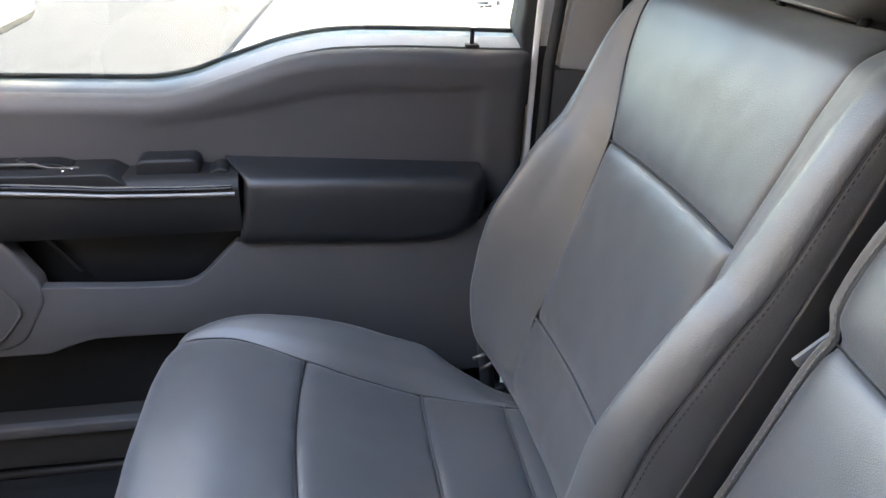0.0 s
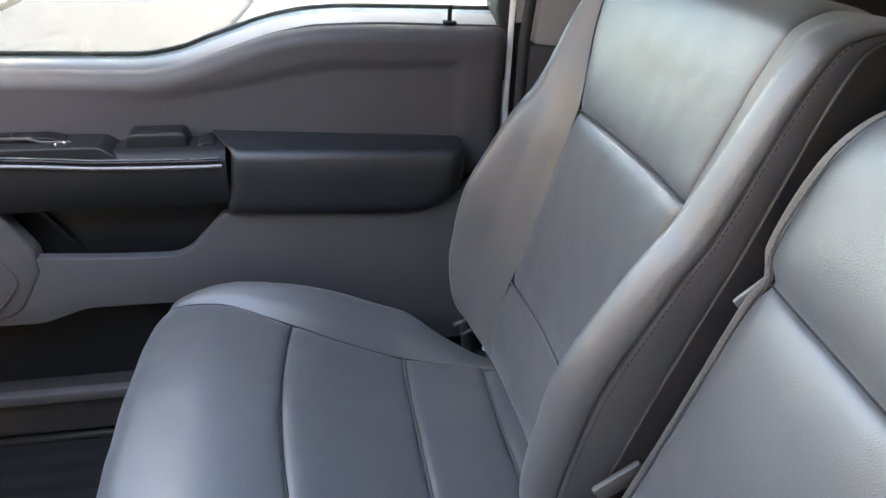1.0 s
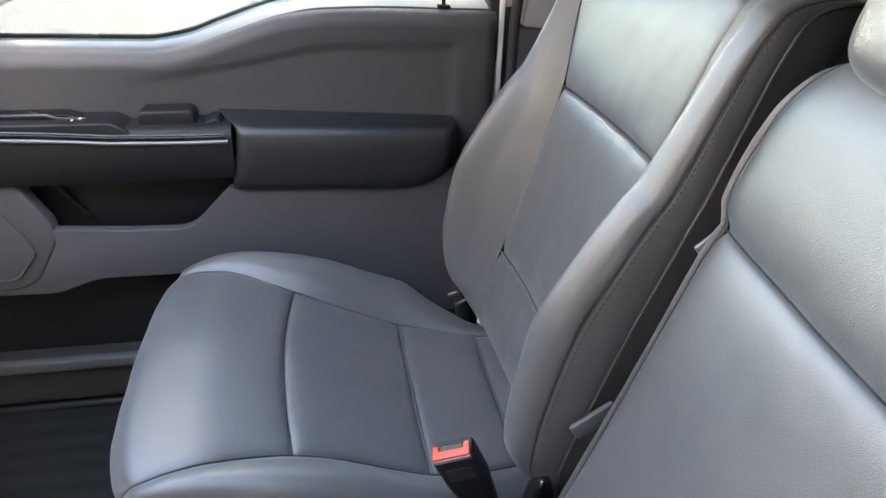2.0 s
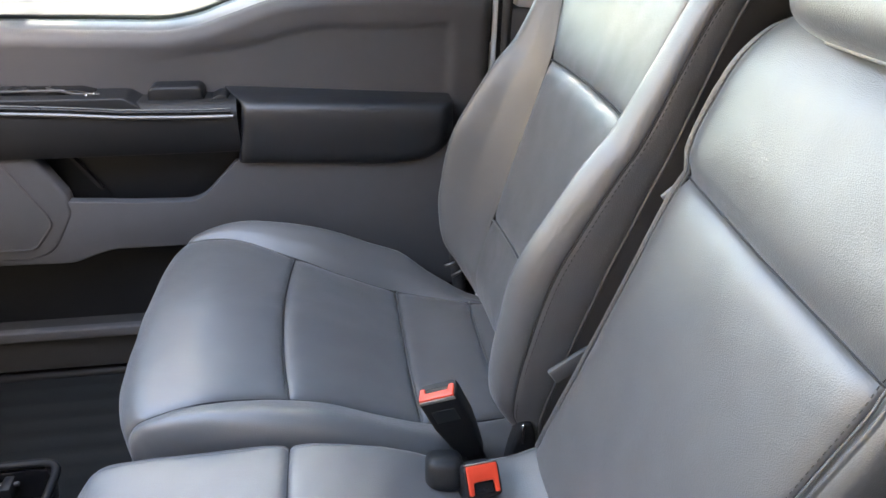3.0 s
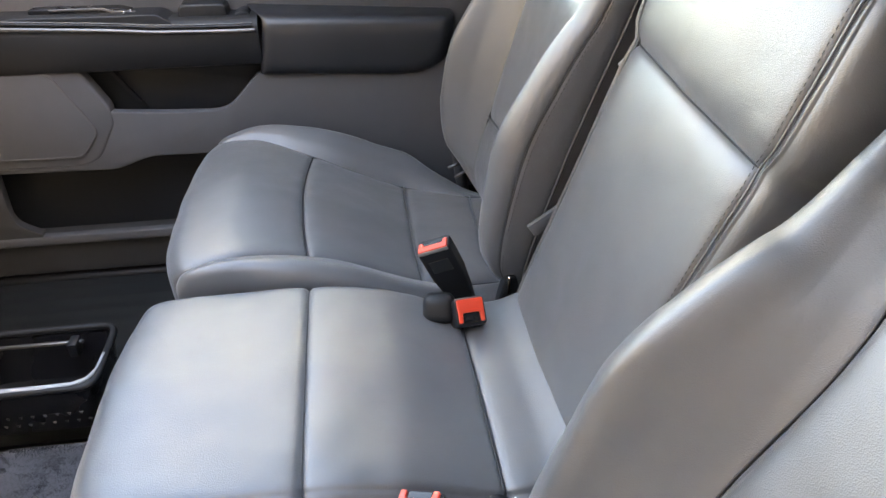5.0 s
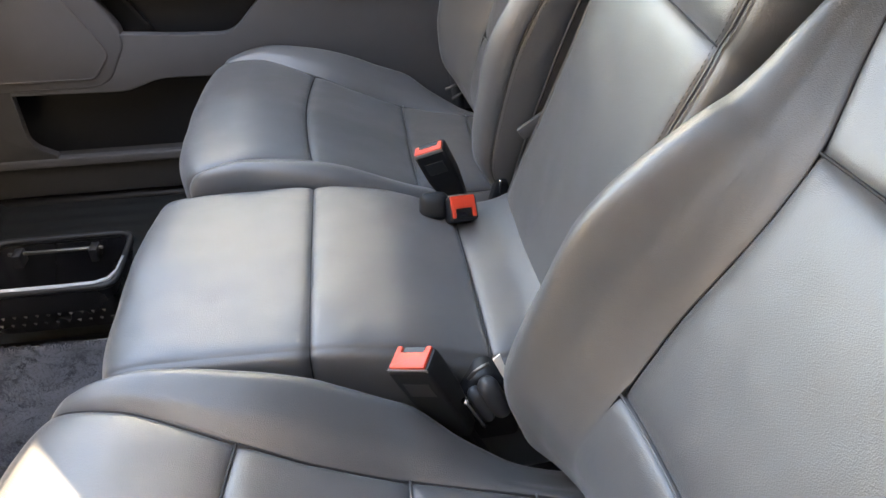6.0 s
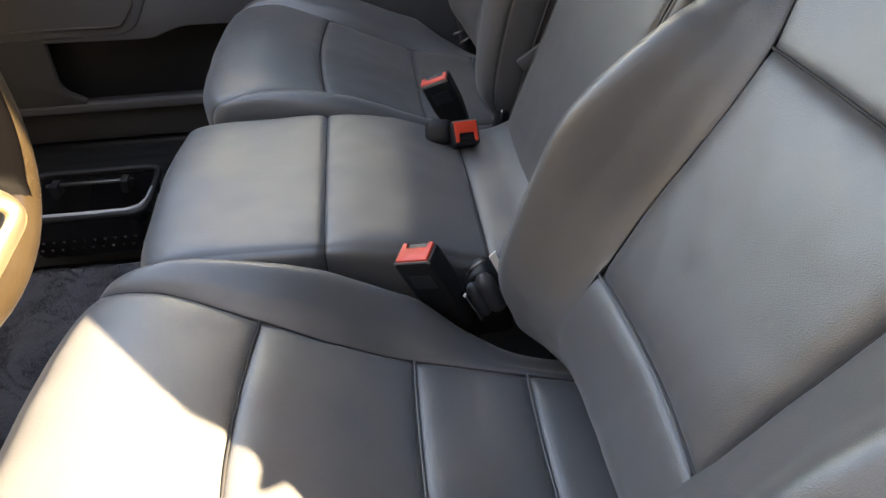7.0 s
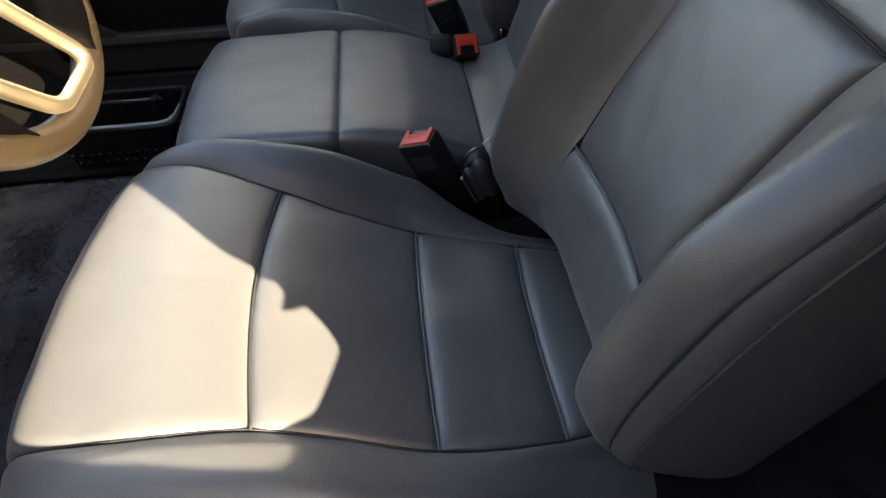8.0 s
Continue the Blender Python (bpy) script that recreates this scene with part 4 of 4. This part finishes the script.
part("mirror_glass", plate_bm([(1.55 + (a - 1.55) * 0.84, 0.93 + (b - 0.93) * 0.86) for a, b in shape], -0.402, -0.41, 0.001, 1, axis="x"), MIRROR, mirror, "silvered mirror glass")
part("arm", block_bm((-0.55, 1.36, 0.80), (-0.46, 1.46, 0.86), 0.01), DARK, mirror)


# ---------------------------------------------------------------- small things in the cab
def buckle(label, top, foot, face, width=0.044, depth=0.024, button=(0.75, 0.5), turn=1, start=0.46, arms=1.25):
    """A belt buckle: body from foot to top, its red button in the top end."""
    top, foot = Vector(top), Vector(foot)
    b = thing("belt_buckle", label, "buckle", "belt buckles", at=tuple(foot))
    z = (top - foot).normalized()
    x = (Vector(face) - z * Vector(face).dot(z)).normalized()
    y = z.cross(x)
    L = (top - foot).length
    m = Matrix(((x.x, y.x, z.x, foot.x), (x.y, y.y, z.y, foot.y), (x.z, y.z, z.z, foot.z), (0, 0, 0, 1)))
    bm = bmesh.new()
    rings = [(0.0, 0.62, 0.7), (0.25, 0.8, 0.9), (0.55, 0.98, 1.0), (0.93, 1.0, 1.0), (0.985, 0.98, 0.96), (1.0, 0.93, 0.88)]
    lay = []
    for u, a, c in rings:
        o = rounded([(-width / 2 * a, -depth / 2 * c), (width / 2 * a, -depth / 2 * c), (width / 2 * a, depth / 2 * c), (-width / 2 * a, depth / 2 * c)], 0.006, 4)
        lay.append([bm.verts.new((p, q, L * u)) for p, q in o])
    for r0, r1 in zip(lay, lay[1:]):
        for k in range(len(r0)):
            bm.faces.new((r0[k], r0[(k + 1) % len(r0)], r1[(k + 1) % len(r0)], r1[k]))
    bm.faces.new(lay[0][::-1]), bm.faces.new(lay[-1])
    bmesh.ops.transform(bm, matrix=m, verts=bm.verts)
    body = part("body", bm, DARK, b, "black plastic buckle body")
    bw, bd = width * button[0] / 2, depth * button[1]
    m = m @ Matrix.Diagonal((turn, turn, 1, 1))
    y0, y1, y2 = -depth * start, -depth * start + bd * min(0.72, arms - 0.28), -depth * start + bd * arms
    shape = rounded([(-bw, y0), (bw, y0), (bw, y2), (bw * 0.70, y2), (bw * 0.66, y1), (-bw * 0.66, y1), (-bw * 0.70, y2), (-bw, y2)], 0.0016, 3)
    bm = plate_bm(shape, L + 0.0035, L - 0.012, 0.0014, 2, axis="z")
    bmesh.ops.transform(bm, matrix=m, verts=bm.verts)
    part("button", bm, RED, b, "red release button")
    part("rim", block_bm((-width * 0.46, y0 - 0.0022, L - 0.004), (width * 0.46, y0 - 0.0006, L + 0.0016), 0.0006, 1, m), RIM, body, "worn grey rim below the button")
    part("latch_slot", block_bm((-bw * 0.62, y1 + 0.0008, L - 0.004), (bw * 0.62, y2, L + 0.0010), 0.0006, 1, m), GLOSSY, body, "dark tongue slot")
    part("stalk", block_bm((-0.012, -0.006, -0.10), (0.012, 0.006, 0.01), 0.003, 2, m), DARK, b)
    part("rating_label", block_bm((-width * 0.3, -depth / 2 - 0.0006, L * 0.66), (width * 0.3, -depth / 2 + 0.001, L * 0.84), 0.0003, 1, m), PAD, body, "small worn rating label")
    return b


buckle("black belt buckle with red button beside the passenger seat", (0.284, 0.582, 0.430), (0.335, 0.592, 0.315), (1, -0.22, 0.1), 0.052, 0.030, (0.88, 0.50))
buckle("black belt buckle with orange-red button lying on the middle seat", (0.322, 0.474, 0.382), (0.310, 0.530, 0.335), (1, 0.1, 0.0), 0.044, 0.040, (0.86, 0.66), -1)
buckle("black belt buckle with red button beside the driver seat", (0.212, 0.148, 0.400), (0.268, 0.152, 0.275), (1, -0.50, 0.10), 0.056, 0.034, (0.80, 0.86), 1, 0.40, 1.02)

part("sleeve", block_bm((0.258, 0.482, 0.350), (0.304, 0.535, 0.392), 0.013, 4, Matrix.Translation((0.30, 0.5, 0.37)) @ Matrix.Rotation(radians(-8), 4, "Z") @ Matrix.Rotation(radians(-28), 4, "X") @ Matrix.Translation((-0.30, -0.5, -0.37))), DARK, bpy.data.objects["belt_buckle.001"], "black moulded buckle sleeve")
housing = thing("belt_anchor", "black plastic belt anchor with folded webbing and steel edge", "belt anchor", at=(0.30, 0.15, 0.25))
part("cover", plate_bm(rounded([(0.268, 0.318), (0.282, 0.345), (0.303, 0.354), (0.325, 0.335), (0.345, 0.24), (0.270, 0.235)], 0.012), 0.158, 0.190, 0.005), DARK, housing, "black plastic cover")
for a, b, q in (((0.281, 0.1515, 0.340), (0.304, 0.1515, 0.284), 0.0100), ((0.294, 0.150, 0.354), (0.321, 0.150, 0.292), 0.0125)):
    a, b = Vector(a), Vector(b)
    tube("webbing_roll", [a.lerp(b, k / 14) for k in range(15)], lambda u, q=q: q * (0.35 + 0.65 * min(1, 6 * u, 6 * (1 - u)) ** 0.5), ROLL, housing, "grey rolled belt webbing", sides=12)
pin = [Vector((0.270, 0.138, 0.336)).lerp(Vector((0.294, 0.138, 0.288)), k / 8) for k in range(9)]
tube("steel_pin", pin, lambda u: 0.0046 if u < 0.12 or u > 0.88 else 0.0026, CHROME, housing, "bright steel pin", sides=8)
tube("steel_edge", [(0.277, 0.155, 0.352), (0.284, 0.154, 0.364), (0.293, 0.154, 0.371), (0.301, 0.156, 0.373)], 0.0024, SILVER, housing, "bright steel edge", sides=6)
part("care_label", plate_bm([(0.305, 0.378), (0.313, 0.386), (0.330, 0.335), (0.327, 0.328)], 0.155, 0.157, 0), TAG, housing, "small white cloth label", smooth=False)

hinge = thing("recliner_cover", "black plastic hinge cover at the foot of the passenger backrest", "seat hinge", at=(0.39, 0.585, 0.3))
part("cover", plate_bm(rounded([(0.378, 0.26), (0.418, 0.26), (0.420, 0.335), (0.412, 0.362), (0.396, 0.360), (0.386, 0.32)], 0.010), 0.579, 0.60, 0.005), DARK, hinge)
part("pin", block_bm((0.398, 0.575, 0.332), (0.402, 0.580, 0.364), 0.001, 1), CHROME, hinge, "thin bright pin")
lever = thing("release_tab", "pale grey plastic release tab between the two backrests", "tab", at=(0.5, 0.557, 0.70))
part("tab", block_bm((0.0, -0.002, -0.006), (0.046, 0.002, 0.006), 0.0015, 2, Matrix.Translation((0.530, 0.561, 0.689)) @ Matrix.Rotation(radians(-42), 4, "Y")), TABGREY, lever)
strut = thing("backrest_strut", "dull grey steel strut at the foot of the passenger backrest", "strut", at=(0.45, 0.565, 0.42))
part("bar", block_bm((0.430, 0.562, 0.422), (0.49, 0.570, 0.445), 0.003, 2, Matrix.Translation((0.428, 0, 0.446)) @ Matrix.Rotation(radians(-35), 4, "Y") @ Matrix.Translation((-0.43, 0, -0.43))), STRUT, strut)

anchor = thing("belt_anchor", "black belt strap with steel buckle tongue beside the door", "seat belt", at=(0.39, 1.14, 0.3))
tube("strap", [(0.45, 1.17, 0.02), (0.42, 1.165, 0.25), (0.405, 1.16, 0.36), (0.44, 1.20, 0.45)], 0.014, WEBBING, anchor, "black webbing", sides=8)
tube("tongue", [(0.383, 1.120, 0.296), (0.412, 1.120, 0.306)], 0.0036, SILVER, anchor, "dull steel tongue", sides=8)
tube("tongue", [(0.398, 1.118, 0.272), (0.430, 1.120, 0.290)], 0.0036, SILVER, anchor, sides=8)


def storage_bin():
    bn = thing("storage_bin", "black plastic floor bin with grey rim and perforated side", "storage bin", at=(-0.45, 0.7, 0.095))
    x0, x1, y0, y1, z0, z1 = -0.515, -0.266, 0.618, 0.775, 0.096, 0.190
    bm = bmesh.new()
    lay = []
    for z, k in ((z0, 0.012), (z1, 0.0)):
        lay.append([bm.verts.new((p, q, z)) for p, q in rounded([(x0 + k, y0 + k), (x1 - k, y0 + k), (x1 - k, y1 - k), (x0 + k, y1 - k)], 0.03, 6)])
    for z, k in ((z1, 0.006), (z0 + 0.006, 0.018)):
        lay.append([bm.verts.new((p, q, z)) for p, q in rounded([(x0 + k, y0 + k), (x1 - k, y0 + k), (x1 - k, y1 - k), (x0 + k, y1 - k)], 0.03, 6)])
    for r0, r1 in zip(lay, lay[1:]):
        for k in range(len(r0)):
            bm.faces.new((r0[k], r0[(k + 1) % len(r0)], r1[(k + 1) % len(r0)], r1[k]))
    bm.faces.new(lay[-1])
    tub = part("tub", bm, GLOSSY, bn, "black plastic tub")
    o = rounded([(x0, y0), (x1, y0), (x1, y1), (x0, y1)], 0.03, 6)
    tube("rim", [(p, q, z1 + 0.002 + 0.006 * (q - y0) / (y1 - y0)) for p, q in o], 0.0065, DARK, bn, "rounded black rim", sides=8, close=True)
    line = [(x0 + 0.002, y0 + 0.07, z1 + 0.010), (x0 + 0.004, y0 + 0.036, z1 + 0.007), (x0 + 0.014, y0 + 0.014, z1 + 0.006), (x0 + 0.04, y0 + 0.004, z1 + 0.006), (-0.42, y0 + 0.003, z1 + 0.006), (-0.35, y0 + 0.003, z1 + 0.006), (-0.300, y0 + 0.005, z1 + 0.006), (-0.280, y0 + 0.016, z1 + 0.006), (-0.270, y0 + 0.038, z1 + 0.007), (-0.267, y0 + 0.075, z1 + 0.010)]
    tube("rim_liner", line, lambda u: 0.0028 + 0.0024 * math.sin(math.pi * u) ** 2, LINERGREY, bn, "grey rim liner", sides=8)
    part("bar", block_bm((x0 + 0.03, y1 - 0.035, z1 - 0.002), (x1 - 0.05, y1 - 0.029, z1 + 0.004), 0.001, 1), SILVER, bn, "thin bright bar")
    for x in (x1 - 0.065, x1 - 0.20):
        part("clip", block_bm((x - 0.008, y1 - 0.05, z1 - 0.02), (x + 0.008, y1 - 0.02, z1 + 0.008), 0.003, 2), DARK, bn)
    hole = bmesh.new()
    ring = [[hole.verts.new((r * math.sin(q), y, -r * math.cos(q))) for q in (0, 2.09, 4.19)] for y, r in ((-0.0016, 0.0030), (0.0012, 0.0042))]
    hole.faces.new(ring[0])
    for q in range(3):
        hole.faces.new((ring[0][q], ring[0][(q + 1) % 3], ring[1][(q + 1) % 3], ring[1][q]))
    me = bpy.data.meshes.new("perforation")
    hole.to_mesh(me)
    hole.free()
    me.materials.append(HOLE)
    for r in range(2):
        for c in range(11):
            ob = new("perforation", me)
            ob.parent = tub
            z = z0 + 0.020 + 0.019 * r
            ob.location = Vector((-0.292 - 0.019 * c - (0.0095 if r % 2 else 0), y0 + 0.012 * (1 - (z - z0) / (z1 - z0)), z))
    return bn


storage_bin()


def steering_wheel():
    c, R, tilt = Vector((-0.175, -0.115, 0.785)), 0.1905, radians(24)
    ax = Vector((math.cos(tilt), 0, math.sin(tilt)))
    dn, rt = Vector((math.sin(tilt), 0, -math.cos(tilt))), Vector((0, 1, 0))
    w = thing("steering_wheel", "grey vinyl steering wheel with silver spoke bezel, lit by the sun", "steering wheel", at=tuple(c))
    at = lambda u, r, h=0.0: c + (dn * math.cos(u) + rt * math.sin(u)) * r + ax * h
    tube("rim", [at(2 * math.pi * k / 72, R) for k in range(72)], 0.0145, WHEELSKIN, w, "grained vinyl rim", sides=16, close=True)
    flat = [(a, b) for a, b in rounded(((0.002, 0.076), (0.066, 0.170, 0.026), (-0.026, 0.174, 0.02), (-0.078, 0.116), (-0.056, 0.070)), 0.014, 6)]
    loop = [c + rt * a + dn * b + ax * 0.012 for a, b in flat]
    tube("spoke_bezel", loop, 0.0074, BEZEL, w, "bright silver spoke bezel", sides=10, close=True)
    turned = Matrix(((0, dn.x, ax.x, c.x), (1, dn.y, ax.y, c.y), (0, dn.z, ax.z, c.z), (0, 0, 0, 1)))
    bm = plate_bm(flat, -0.034, -0.05, 0.003, 2, axis="z")
    bmesh.ops.transform(bm, matrix=turned, verts=bm.verts)
    part("lower_spoke", bm, INSET, w, "black lower spoke")
    # dark sheets laid over the inner rim in place of its shade
    U = np.linspace(radians(25), radians(104), 44)
    for sg in (-1, 1):
        P = np.array([[tuple(at(sg * u, R + r * min(1, (u - U[0]) * 9 + 0.35) - 0.002, h)) for u in U]
                      for r, h in ((-0.0055, 0.0142), (-0.0065, 0.0155), (-0.010, 0.0153), (-0.016, 0.0125), (-0.028, 0.005), (-0.042, -0.001), (-0.045, -0.008), (-0.030, -0.016), (-0.004, -0.016))])
        sheet("rim_shade", P, RIMSHADE, w, "black sheet that paints in the shade along the inside of the rim")
        part("spoke", block_bm((-0.012, 0.04, -0.03), (0.006, 0.185, 0.03), 0.008, 3, Matrix.Translation(c - ax * 0.014) @ Matrix(((ax.x, 0, -dn.x, 0), (0, sg, 0, 0), (ax.z, 0, -dn.z, 0), (0, 0, 0, 1)))), DARK, w, "black spoke")
    U = np.linspace(0, 2 * np.pi, 40, endpoint=False)
    P = np.array([[tuple(at(u, r, h)) for u in U] for r, h in ((0.050, -0.03), (0.052, -0.01), (0.047, 0.006), (0.030, 0.014), (0.001, 0.017))])
    sheet("hub", P, INSET, w, "black airbag cover", close_u=True)
    tube("column", [c - ax * 0.02, c - ax * 0.22, c - ax * 0.46], lambda u: 0.03 + 0.02 * u, INSET, w, "black steering column shroud", sides=20)


steering_wheel()
